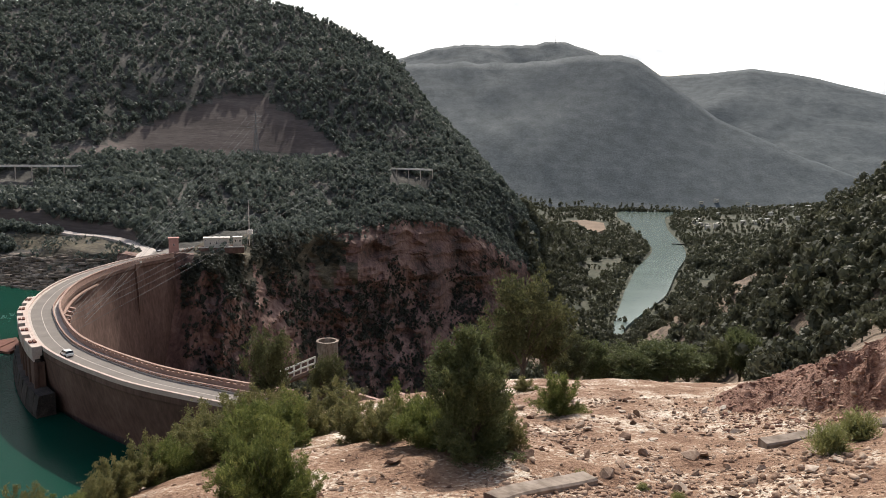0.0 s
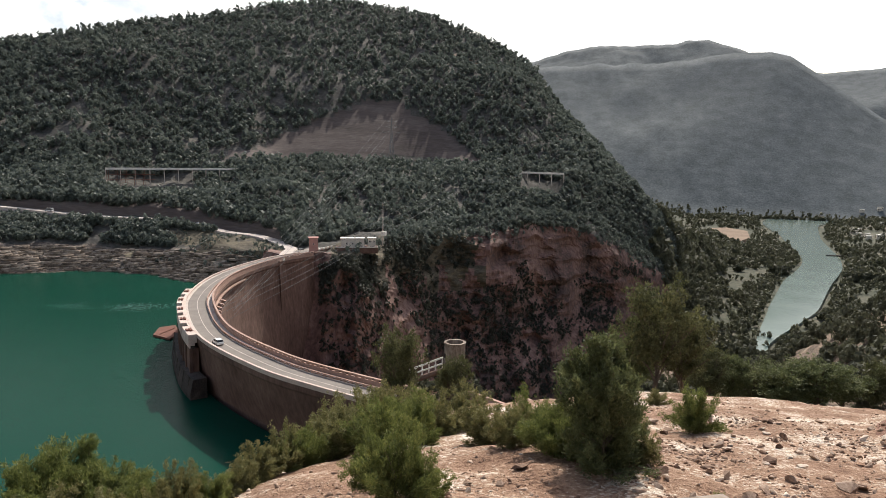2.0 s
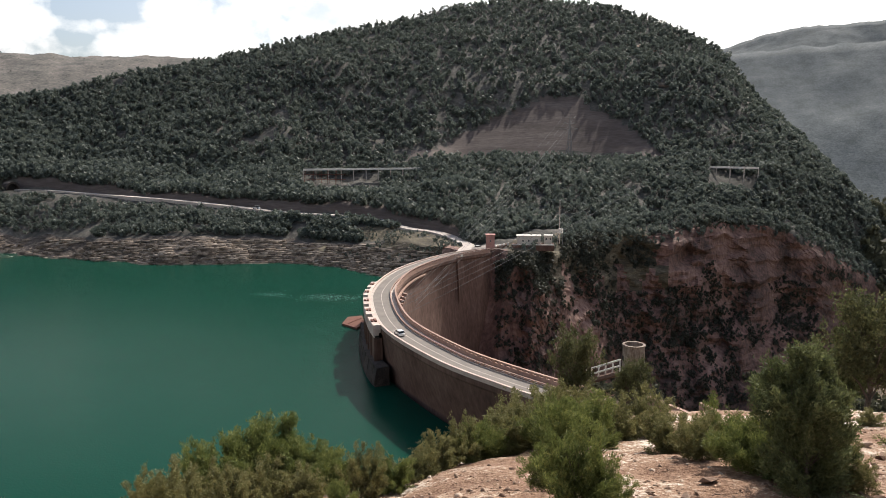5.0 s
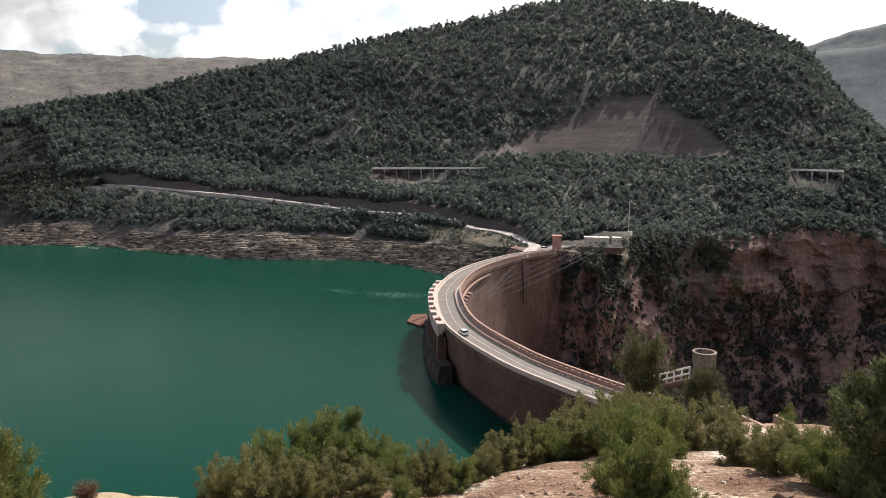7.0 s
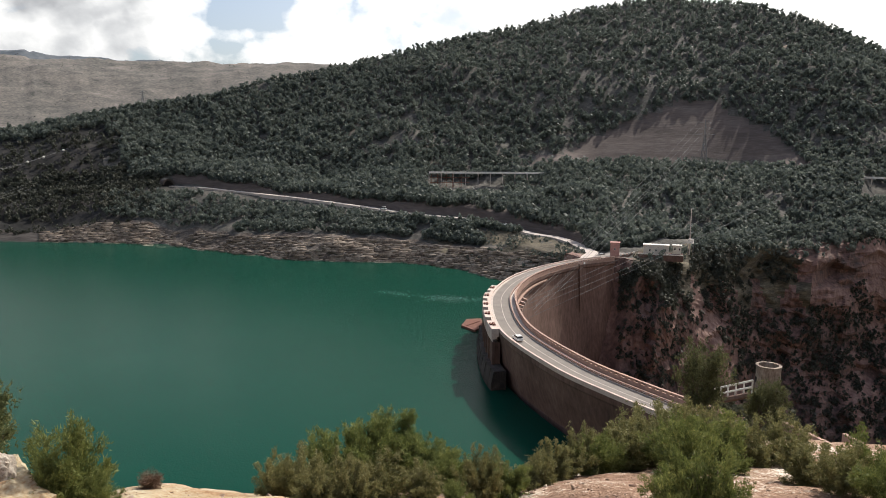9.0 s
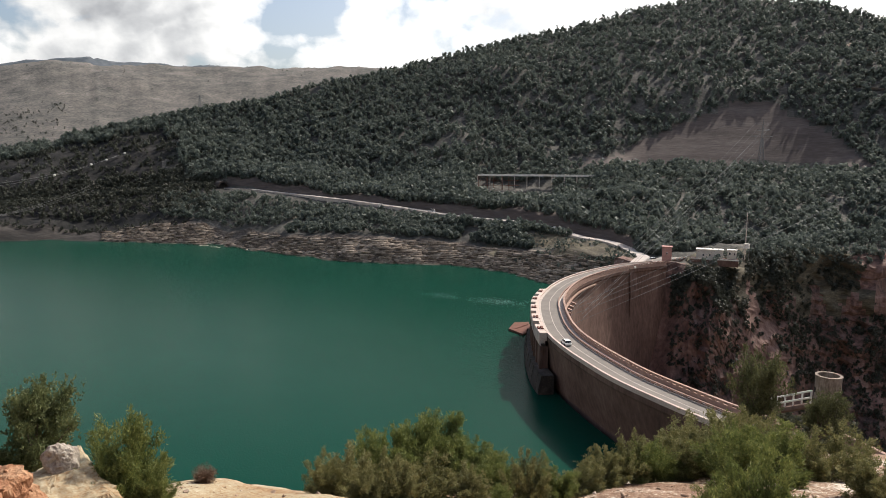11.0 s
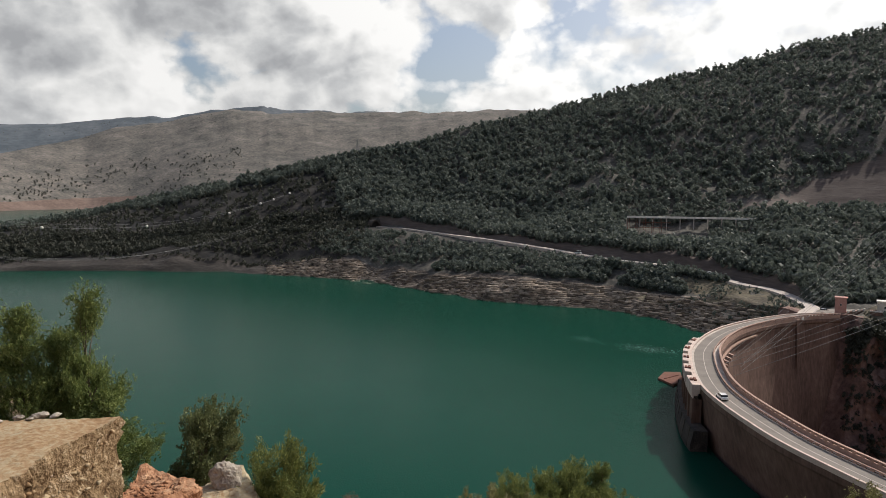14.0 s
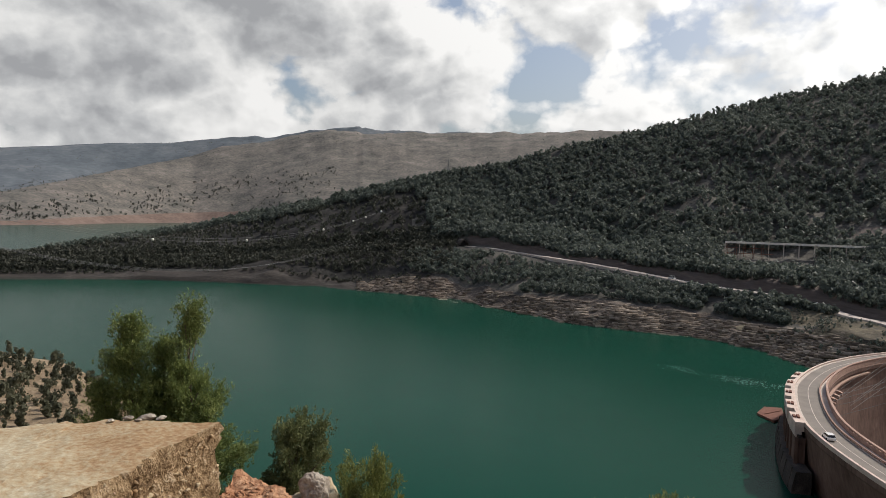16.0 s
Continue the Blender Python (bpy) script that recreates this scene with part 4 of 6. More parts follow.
for j, i in enumerate([i for i, p in enumerate(edge2) if 194 < p[1] < 226][::2]):
    bm = bmesh.new()
    box(bm, 0, 0, 0, 1, 1, 1)
    for v in bm.verts:
        out_ = v.co.x > 0
        v.co = Vector((2.4 if out_ else 0, v.co.y * (1.2 if out_ else 1.7), (-4.6 if v.co.z < 0 else -3.8) if out_ else (-6.5 if v.co.z < 0 else -3.0)))
    t = part("tooth", bm, PARAPET, teeth)
    t.matrix_basis = pose(edge2[i, 0] + cn[i, 0] * 8.3, edge2[i, 1] + cn[i, 1] * 8.3, CREST, 0, 0, math.degrees(math.atan2(cn[i, 1], cn[i, 0])))

lip_run = crest[[i for i, p in enumerate(edge2) if 206 < p[1] < 262]]
part("ledge", sweep("lip_ledge", lip_run, [(8.0, -2.9), (8.0, -2.3), (9.2, -2.4), (9.2, -2.9)]), PARAPET, teeth, "pale weathered ledge under the handrail")

# the abutment wall that runs on from the dam to the far bank
ab = spline([(-131.4, 291), (-130.8, 304), (-128.4, 328), (-124.6, 350)], 2.0)
abz = np.column_stack([ab, np.full(len(ab), CREST)])
abut = thing("abutment_wall", "straight brown concrete abutment wall with white railing slots", "dam abutment")
part("wall", sweep("abutment", abz, [(-9, -0.2), (-9, -40), (1.6, -60), (1.2, -12), (0.5, -0.2)]), CONCRETE, abut)
part("terrace", sweep("terrace", abz, [(-9, -0.2), (-9, 0.02), (0.3, 0.02), (0.3, -0.2)]), ASPHALT, abut)
part("coping", sweep("coping", abz, [(-0.1, 0.0), (-0.1, 0.45), (0.6, 0.45), (0.6, 0.0)]), PARAPET, abut)
an = normals(ab)
for i in range(2, len(ab) - 2, 2):
    b = part("slot", boxed(0, 0, 0.55, 0.35, 1.6, 0.9), WHITE, abut, "white railing panel")
    b.matrix_basis = pose(ab[i, 0] + an[i, 0] * 0.75, ab[i, 1] + an[i, 1] * 0.75, CREST, 0, 0, math.degrees(math.atan2(an[i, 1], an[i, 0])))

# ---- the lake road on the far bank ----
road_az = [(-23.2, 362), (-23.6, 372), (-24.4, 387), (-25.4, 400), (-26.5, 409), (-28.2, 417), (-30.8, 438), (-33.5, 454), (-38.3, 474), (-43, 504), (-47.7, 544), (-52.4, 594), (-55, 620), (-57.1, 643)]
road_pts = [(-135, 306, CREST + 0.05), (-140, 321, CREST + 0.1)] + [(*bearing(a, d), float(np.interp(a, RINGS[10][0], RINGS[10][2])) + (1.1 if a > -31 else 1.7)) for a, d in road_az]
road_c = spline(road_pts, 6.0)
# Paler than the dam's asphalt: the glancing sun is put into its colour.
far_road = part("road_lakeside", sweep("road_lakeside", road_c, [(-3.1, -3.5), (-3.1, 0), (3.1, 0), (3.1, -3.5)]), PAVING)
tagged(far_road, "asphalt road along the wooded lakeside slope, coloured pale for glancing sun", "road", kind="structure")

# ---- foliage and stone kits ----
RNG = np.random.default_rng(7)


def tuft_cloud(centres, outs, rng, blades, length, width, spread):
    """Thin pointed blades that fan out from each centre along its outward way."""
    n = len(centres)
    c = np.repeat(centres, blades, 0) + rng.normal(0, length * 0.45, (n * blades, 3))
    o = np.repeat(outs, blades, 0) + rng.normal(0, spread, (n * blades, 3))
    o /= np.linalg.norm(o, axis=1)[:, None] + 1e-9
    side = np.cross(o, rng.normal(0, 1, o.shape))
    side /= np.linalg.norm(side, axis=1)[:, None] + 1e-9
    L = length * rng.uniform(0.6, 1.3, (len(c), 1))
    W = width * rng.uniform(0.7, 1.3, (len(c), 1))
    v = np.stack([c - side * W, c + side * W, c + o * L], 1).reshape(-1, 3)
    return v, np.arange(len(v)).reshape(-1, 3)


def crown_points(kind, rng, n):
    """Points and outward ways of the twigs of a plant one metre high, about its foot."""
    pts, out = [], []
    if kind == "pine":
        hs = np.sort(rng.uniform(0.05, 0.98, 52))
        for h in hs:
            reach = (0.36 * (1.02 - h) ** 0.85 + 0.02) * rng.uniform(0.45, 1.2)
            a = rng.uniform(0, 2 * np.pi)
            k = max(8, int(n / 52 * (0.35 + 1.5 * reach / 0.3)))
            f = rng.uniform(0.1, 1.0, k) ** 0.55
            spread = 0.012 + 0.028 * f
            p = np.stack([np.cos(a) * reach * f, np.sin(a) * reach * f, h + 0.5 * reach * f], 1) + rng.normal(0, 1, (k, 3)) * spread[:, None] * np.array([1, 1, 0.7])
            pts.append(p)
            out.append(np.tile([np.cos(a), np.sin(a), 0.9], (k, 1)))
    else:
        # ascending feathery branches, tufted towards their tips
        m = {"bush": 40, "oak": 40, "slim": 30, "column": 70}[kind]
        for j in range(m):
            a = rng.uniform(0, 2 * np.pi)
            way = np.array([np.cos(a), np.sin(a), 0.0])
            if kind == "bush":
                th = np.arccos(rng.uniform(0.12, 1.0))
                far = rng.uniform(0.55, 1.0)
                foot, tip = np.array([0, 0, 0.04]), way * 0.50 * np.sin(th) * far + np.array([0, 0, 0.10 + 0.88 * np.cos(th) * far])
                r, start = rng.uniform(0.028, 0.055), 0.25
            elif kind == "column":
                h = rng.uniform(0.10, 1.0)
                reach = 0.36 * (1.06 - h) ** 0.65 * rng.uniform(0.5, 1.12)
                foot, tip = np.array([0, 0, max(0.03, h - 0.30)]), way * reach + np.array([0, 0, h])
                r, start = rng.uniform(0.022, 0.042), 0.22
            elif kind == "oak":
                h = rng.uniform(0.40, 0.97)
                reach = 0.40 * math.sqrt(max(0.02, 1 - ((h - 0.68) / 0.31) ** 2)) * rng.uniform(0.1, 1.05) ** 0.6
                foot, tip = np.array([0, 0, 0.34 + 0.4 * (h - 0.34)]), way * reach + np.array([0, 0, h])
                r, start = rng.uniform(0.055, 0.085), 0.35
            else:
                h = rng.uniform(0.34, 1.0)
                foot, tip = np.array([0, 0, h - 0.12]), way * 0.17 * (1.1 - h) ** 0.5 * rng.uniform(0.5, 1.2) + np.array([0, 0, h])
                r, start = rng.uniform(0.02, 0.035), 0.2
            k = n // m
            f = start + (1 - start) * rng.uniform(0, 1, k) ** 0.75
            bow = np.array([0, 0, -0.06 * np.linalg.norm(tip - foot)])
            p = foot + (tip - foot) * f[:, None] + bow * (4 * f * (1 - f))[:, None] + rng.normal(0, 1, (k, 3)) * (r * (1.25 - 0.85 * f))[:, None]
            p[:, 2] = np.maximum(p[:, 2], 0.03)
            d = (tip - foot) / np.linalg.norm(tip - foot)
            pts.append(p)
            out.append(np.tile(d + np.array([0, 0, 0.25]), (k, 1)))
    p, o = np.vstack(pts), np.vstack(out)
    # stray shoots that break the outline
    k = rng.choice(len(p), len(p) // 9, replace=False)
    mid = np.array([0, 0, 0.35])
    p[k] = mid + (p[k] - mid) * rng.uniform(1.0, 1.09, (len(k), 1))
    p[:, 2] = np.maximum(p[:, 2], 0.02)
    return p, o


def wood_of(kind, rng, targets):
    """A tapered, slightly crooked trunk and limbs that reach into the crown."""
    bm = bmesh.new()
    top = {"pine": 0.93, "bush": 0.3, "oak": 0.6, "slim": 0.85, "column": 0.8}[kind]
    r0 = {"pine": 0.014, "bush": 0.010, "oak": 0.024, "slim": 0.016, "column": 0.012}[kind]
    knee, last = [Vector((0, 0, -0.06))], 6
    for j in range(1, last):
        knee.append(Vector((rng.normal(0, 0.012), rng.normal(0, 0.012), top * j / (last - 1))))
    for j in range(last - 1):
        f = 1 - j / last
        rod(bm, knee[j], knee[j + 1], r0 * (f + 0.12), r0 * (f - 0.06), 6)
    for t in targets:
        t = Vector(t)
        z0 = max(0.04, min(top * 0.95, t.z * (0.75 if kind == "pine" else 0.45)))
        a = Vector((0, 0, z0))
        mid = a.lerp(t, 0.5) + Vector((0, 0, 0.03))
        rod(bm, a, mid, r0 * 0.42, r0 * 0.28, 4)
        rod(bm, mid, t, r0 * 0.28, r0 * 0.1, 4)
    me = bpy.data.meshes.new("trunk")
    bm.to_mesh(me)
    bm.free()
    me.materials.append(BARK)
    return me


def plant_kit(kind, leaf, seed, n, blades, length, width, spread=0.6):
    rng = np.random.default_rng(seed)
    p, o = crown_points(kind, rng, n)
    o /= np.linalg.norm(o, axis=1)[:, None]
    v, f = tuft_cloud(p, o, rng, blades, length, width, spread)
    crown = mesh_from("crown", v, f, [leaf])
    pick = p[rng.choice(len(p), 22, replace=False)]
    return wood_of(kind, rng, pick), crown


KITS = {
    "pine": [plant_kit("pine", CONIFER, 11 + i, 4200, 8, 0.018, 0.0034, 0.7) for i in range(3)],
    "bush": [plant_kit("bush", OLIVE, 31 + i, 1900, 8, 0.036, 0.0070, 0.65) for i in range(4)],
    "green": [plant_kit("bush", PINE, 51 + i, 1900, 9, 0.040, 0.0056, 0.55) for i in range(3)],
    "column": [plant_kit("column", DARKOAK, 61 + i, 2600, 9, 0.028, 0.0046, 0.6) for i in range(2)],
    "oak": [plant_kit("oak", DARKOAK, 71 + i, 2300, 8, 0.024, 0.0075, 0.95) for i in range(2)],
    "tree": [plant_kit("oak", TREELEAF, 91 + i, 1600, 8, 0.024, 0.0075, 0.95) for i in range(2)],
    "slim": [plant_kit("slim", CONIFER, 81, 1800, 11, 0.020, 0.0032, 0.85)],
    "dry": [plant_kit("bush", DRYBUSH, 99, 420, 7, 0.13, 0.011, 0.8)],
    "weed": [plant_kit("bush", GRASS, 101 + i, 520, 6, 0.17, 0.011, 0.5) for i in range(2)],
}
PLANT_WORDS = {
    "pine": ("pine_tree", "young green pine tree on the stony slope", "tree", "young pines"),
    "slim": ("pine_tree", "slender green pine with a bare lower stem", "tree", "young pines"),
    "bush": ("shrub", "grey-green rounded shrub on the stony slope", "shrub", "slope shrubs"),
    "green": ("shrub", "bright green bushy juniper on the stony slope", "shrub", "slope shrubs"),
    "column": ("juniper_tree", "dense upright juniper reaching down to the ground", "tree", "junipers"),
    "oak": ("oak_tree", "dark green small-leaved oak below the brow", "tree", "oaks"),
    "tree": ("broadleaf_tree", "olive-green broadleaf tree below the brow", "tree", "broadleaf trees"),
    "dry": ("dry_shrub", "small dead brown shrub at the slope's edge", "shrub", ""),
    "weed": ("weed_clump", "pale green feathery weed clump among stones", "weed", "weed clumps"),
}


def plant(kind, az, d, h, wide=1.0, turn=None, sink=0.05):
    x, y = bearing(az, d)
    name, label, cat, grp = PLANT_WORDS[kind]
    kit = KITS[kind][int(RNG.integers(len(KITS[kind])))]
    e = new(name)
    tagged(e, label, cat, grp)
    rz = float(RNG.uniform(0, 360)) if turn is None else turn
    e.matrix_basis = pose(x, y, gz(x, y) - sink, float(RNG.normal(0, 2.5)), float(RNG.normal(0, 2.5)), rz) @ Matrix.Diagonal((h * wide, h * wide, h, 1))
    part("trunk", kit[0], None, e)
    part("crown", kit[1], None, e)
    return e


# plants on the near slope: kind, bearing, distance, height, relative width
for row in (
    ("column", 2.2, 14.6, 3.1, 1.2), ("column", 4.0, 14.9, 2.8, 1.15), ("column", 3.2, 14.2, 2.4, 1.2), ("green", 0.4, 15.2, 1.8, 1.0), ("bush", 5.8, 15.2, 1.2, 1.0), ("green", -1.6, 15.6, 1.6, 1.2),
    ("green", -14.9, 11.0, 1.85, 1.0), ("green", -12.3, 11.2, 1.1, 1.1), ("green", -17.0, 12.6, 1.3, 1.1),
    ("bush", -4.6, 16.6, 1.5, 1.1), ("green", -3.0, 18.4, 1.9, 1.0), ("bush", -6.6, 18.8, 1.7, 1.2), ("bush", -8.6, 23.5, 1.9, 1.2),
    ("bush", -11.0, 22.6, 1.9, 1.2), ("green", -13.4, 20.5, 2.2, 1.2), ("green", -15.9, 19.5, 2.4, 1.1), ("bush", -18.3, 21.0, 2.2, 1.2),
    ("bush", -20.6, 20.5, 2.2, 1.1), ("green", -22.6, 19.6, 1.8, 1.2), ("bush", -24.6, 19.0, 1.8, 1.0), ("bush", -26.6, 18.2, 1.4, 1.2),
    ("bush", -28.6, 17.0, 1.3, 1.2), ("green", -30.6, 16.2, 1.3, 1.2), ("bush", -33.0, 15.6, 1.7, 0.9), ("bush", -20.0, 24.0, 2.2, 1.2), ("bush", -16.5, 26.0, 2.3, 1.2),
    ("green", -36.0, 17.2, 1.6, 1.2), ("green", -38.2, 19.2, 2.1, 1.2), ("green", -40.0, 19.8, 2.6, 1.1), ("green", -41.2, 20.2, 2.8, 1.2), ("green", -43.2, 19.4, 2.4, 1.1), ("green", -42.2, 19.6, 2.7, 1.0), ("green", -46.0, 19.0, 2.5, 0.75), ("green", -45.0, 18.6, 2.0, 1.2), ("green", -37.0, 18.8, 1.7, 1.1), ("pine", -39.2, 20.4, 2.5, 0.9),
    ("bush", -48.3, 16.4, 1.7, 1.2), ("bush", -50.4, 16.0, 1.6, 1.0), ("bush", -45.6, 16.6, 1.5, 1.3), ("bush", -42.0, 14.6, 1.4, 1.3), ("bush", -38.6, 14.6, 1.2, 1.3), ("green", -35.4, 13.4, 0.7, 1.2),
    ("bush", -44.6, 13.4, 1.1, 1.2), ("bush", -47.6, 13.2, 0.9, 1.2),
    ("dry", -60.4, 15.8, 0.5, 1.3), ("green", -66.2, 13.6, 2.1, 1.0), ("green", -67.6, 13.3, 1.3, 1.1), ("green", -64.4, 13.0, 0.9, 1.1),
    ("oak", -71.9, 16.8, 3.2, 0.74), ("oak", -73.9, 17.0, 1.6, 1.1), ("bush", -74.6, 14.6, 1.1, 1.5), ("bush", -76.2, 14.2, 1.3, 1.4),
    ("pine", -83.9, 18.2, 5.2, 0.74), ("pine", -82.3, 18.8, 5.0, 0.70), ("pine", -81.2, 18.4, 3.4, 1.1), ("pine", -79.8, 18.0, 5.7, 0.60), ("pine", -78.4, 17.4, 3.3, 1.25), ("pine", -85.4, 18.6, 3.8, 0.7), ("pine", -81.0, 18.2, 3.0, 0.9), ("bush", -77.6, 16.6, 1.6, 1.2), ("bush", -82.3, 16.5, 1.5, 1.3),
    ("green", 10.2, 21.8, 1.75, 1.15), ("bush", 5.6, 19.6, 0.8, 1.3), ("bush", 7.2, 28, 0.9, 1.4), ("bush", 1.5, 27, 1.0, 1.5),
    ("weed", 30.9, 15.8, 0.75, 1.2), ("weed", 32.6, 17.6, 0.8, 1.3), ("weed", 20.5, 12.5, 0.28, 1.3), ("weed", 12.4, 13.6, 0.25, 1.4), ("weed", 17.6, 13.0, 0.2, 1.3),
    ("tree", -14.2, 52, 7.9, 0.70), ("tree", -10.3, 60, 6.0, 0.85), ("bush", -13.0, 48, 3.4, 1.2), ("bush", -15.2, 46, 3.0, 1.3),
    ("tree", 7.2, 44, 8.4, 0.8), ("tree", 9.2, 47, 7.0, 0.8), ("oak", 5.2, 46, 6.0, 0.9), ("tree", 11.2, 60, 6.0, 1.0), ("oak", 12.8, 64, 5.4, 1.1),
    ("oak", 16.6, 56, 4.4, 1.7), ("oak", 18.8, 57, 4.6, 1.6), ("oak", 20.6, 60, 4.0, 1.5), ("tree", 14.6, 66, 4.6, 1.2), ("tree", 22.6, 70, 5.6, 0.9), ("oak", 24.4, 74, 6.8, 0.9), ("tree", 3.2, 56, 5.6, 0.9), ("oak", 0.8, 60, 4.8, 1.0),
):
    plant(*row)


def merged(name, variants, places, mat, label, category, group=""):
    """One object of many alike pieces; places: x, y, z, size, height factor, turn."""
    allv, allf, base = [], [], 0
    which = RNG.integers(0, len(variants), len(places))
    for k, (v, f) in enumerate(variants):
        p = places[which == k]
        if not len(p):
            continue
        c, s_ = np.cos(p[:, 5]), np.sin(p[:, 5])
        x = (v[None, :, 0] * c[:, None] - v[None, :, 1] * s_[:, None]) * p[:, 3:4] + p[:, 0:1]
        y = (v[None, :, 0] * s_[:, None] + v[None, :, 1] * c[:, None]) * p[:, 3:4] + p[:, 1:2]
        z = v[None, :, 2] * (p[:, 3] * p[:, 4])[:, None] + p[:, 2:3]
        allv.append(np.stack([x, y, z], -1).reshape(-1, 3))
        ff = (f[None] + (np.arange(len(p)) * len(v))[:, None, None] + base).reshape(-1, f.shape[1])
        allf.append(ff)
        base += len(p) * len(v)
    ob = new(name, mesh_from(name, np.vstack(allv), np.vstack(allf), [mat]))
    return tagged(ob, label, category, group, "stuff")


def clump(seed, n, wide, size, stem=0.18):
    """A far tree of loose leaf flakes, one metre high."""
    rng = np.random.default_rng(seed)
    lumps = [(rng.normal(0, 0.13 * wide), rng.normal(0, 0.13 * wide), h, rng.uniform(0.16, 0.26)) for h in np.linspace(0.3, 0.82, 5)]
    v = []
    for j in range(n):
        lx, ly, lz, R = lumps[rng.integers(5)]
        dv = rng.normal(0, 1, 3)
        dv /= np.linalg.norm(dv)
        c = np.array([lx, ly, lz]) + dv * R * np.array([wide, wide, 1.0]) * rng.uniform(0.4, 1.0)
        a = np.cross(dv, rng.normal(0, 1, 3))
        a /= np.linalg.norm(a)
        b = np.cross(dv, a) + dv * rng.uniform(-0.5, 0.5)
        s_ = size * rng.uniform(0.6, 1.4)
        v += [c - a * s_ - b * s_ * 0.5, c + a * s_ - b * s_ * 0.5, c + b * s_]
    v += [(-0.03, 0, -0.05), (0.03, 0, -0.05), (0, 0.01, 0.5), (0, -0.03, -0.05), (0, 0.03, -0.05), (0.01, 0, 0.5)]
    v = np.array(v)
    return v, np.arange(len(v)).reshape(-1, 3)


HILL_TREES = [clump(180 + i, 40, w, 0.152) for i, w in enumerate((1.0, 1.2, 1.35, 0.85, 1.1, 1.25))]
FAR_TREES = [clump(200 + i, 26, w, 0.20) for i, w in enumerate((1.0, 1.2, 1.4, 0.8, 1.1, 1.3))]
MID_TREES = [clump(300 + i, 170, w, 0.080) for i, w in enumerate((0.8, 1.0, 1.2, 0.7, 1.1))]


def strew(n, az0, az1, s0, s1, keep, hmin, hmax, by_area=True):
    """Random places between two rings where keep(az, s, x, y, noise) says so."""
    az, s = RNG.uniform(az0, az1, n), RNG.uniform(s0, s1, n)
    x, y, z = ground_at(az, s)
    nz = rough(x, y, 30, 3, 41)
    ok = keep(az, s, x, y, nz)
    x, y, z = x[ok], y[ok], z[ok]
    m = len(x)
    return np.stack([x, y, z - 0.15, RNG.uniform(hmin, hmax, m), RNG.uniform(0.85, 1.2, m), RNG.uniform(0, 6.28, m)], 1)


def mountain_keep(az, s, x, y, nz):
    thin = RNG.uniform(0, 1, len(az)) > np.where(s < 13, 0.24, 0.10) - 0.35 * rough(x, y, 45, 3, 42)
    return ~scar_zone(az, s) & ~(scar_zone(az, s + 0.015)) & (nz > -1.0) & (thin | (s > 13.6) | (az < -30)) & ~((s > 12.5) & (s < 13.03) & (((az > -37.2) & (az < -30.5)) | ((az > -4.4) & (az < -0.9))))


slope_woods = np.vstack([
    strew(25000, -100, 8.5, 13.0, 14.04, lambda a, s, x, y, n: mountain_keep(a, s, x, y, n) & ((a > -61 + 5 * n) | (s > 13.72 + 0.12 * n)), 3.6, 8.0),
    strew(9000, -60, 9, 12.0, 13.06, mountain_keep, 3.6, 7.6),
    strew(3000, -24, 9.5, 8.9, 12, lambda a, s, x, y, n: (n > -0.8) & ~((a > -23.6) & (a < -15.4) & (s < 10.9) & (s > 9.3)) & ((a > -18.6) | (s > 10.9)), 2.4, 5.2),
    strew(3400, -62, -28.2, 9.05, 9.93, lambda a, s, x, y, n: (n > -0.6) & ((s < 9.78) | (a > -33.5)) & ((a < -33.5 + 2.2 * n) | (s > 9.72 + 0.05 * (a + 32)) & (a < -29.2)), 2.6, 5.6),
    strew(900, -34, -23.5, 7.9, 9.9, lambda a, s, x, y, n: rough(x, y, 11, 2, 95) > 0.05, 0.7, 2.4),
])
merged("wood_mountain", HILL_TREES, slope_woods, WOODS, "dark scattered pines and oaks covering the mountain slope", "woodland")

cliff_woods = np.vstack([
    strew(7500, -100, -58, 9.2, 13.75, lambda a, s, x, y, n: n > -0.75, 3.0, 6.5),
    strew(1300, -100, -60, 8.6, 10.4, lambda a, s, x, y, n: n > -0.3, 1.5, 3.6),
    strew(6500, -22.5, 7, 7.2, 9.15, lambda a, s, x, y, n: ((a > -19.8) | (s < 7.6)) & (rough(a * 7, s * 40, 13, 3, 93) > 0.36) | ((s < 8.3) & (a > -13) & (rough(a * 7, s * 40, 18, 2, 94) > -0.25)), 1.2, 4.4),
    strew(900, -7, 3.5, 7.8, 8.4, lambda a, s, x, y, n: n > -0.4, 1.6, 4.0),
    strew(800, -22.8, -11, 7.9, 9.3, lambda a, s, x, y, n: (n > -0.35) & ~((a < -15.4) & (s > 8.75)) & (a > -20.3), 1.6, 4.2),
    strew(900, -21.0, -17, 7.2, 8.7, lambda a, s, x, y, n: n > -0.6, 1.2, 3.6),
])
merged("wood_cliff", HILL_TREES, cliff_woods, CLIFFWOODS, "scrub and stunted trees on red cliff and headland, darkened for shadow", "woodland")

river_xy = river_mid[:, :2]


def vale_keep(az, s, x, y, nz):
    dist = np.min(np.hypot(x[:, None] - river_xy[None, ::2, 0], y[:, None] - river_xy[None, ::2, 1]) - river_w[None, ::2], axis=1)
    field = (az > 10.2) & (az < 13.6) & (np.hypot(x, y) > 1440) & (np.hypot(x, y) < 1760)
    return (dist > 9) & ~field & ((nz > -0.15) | (dist < 30))


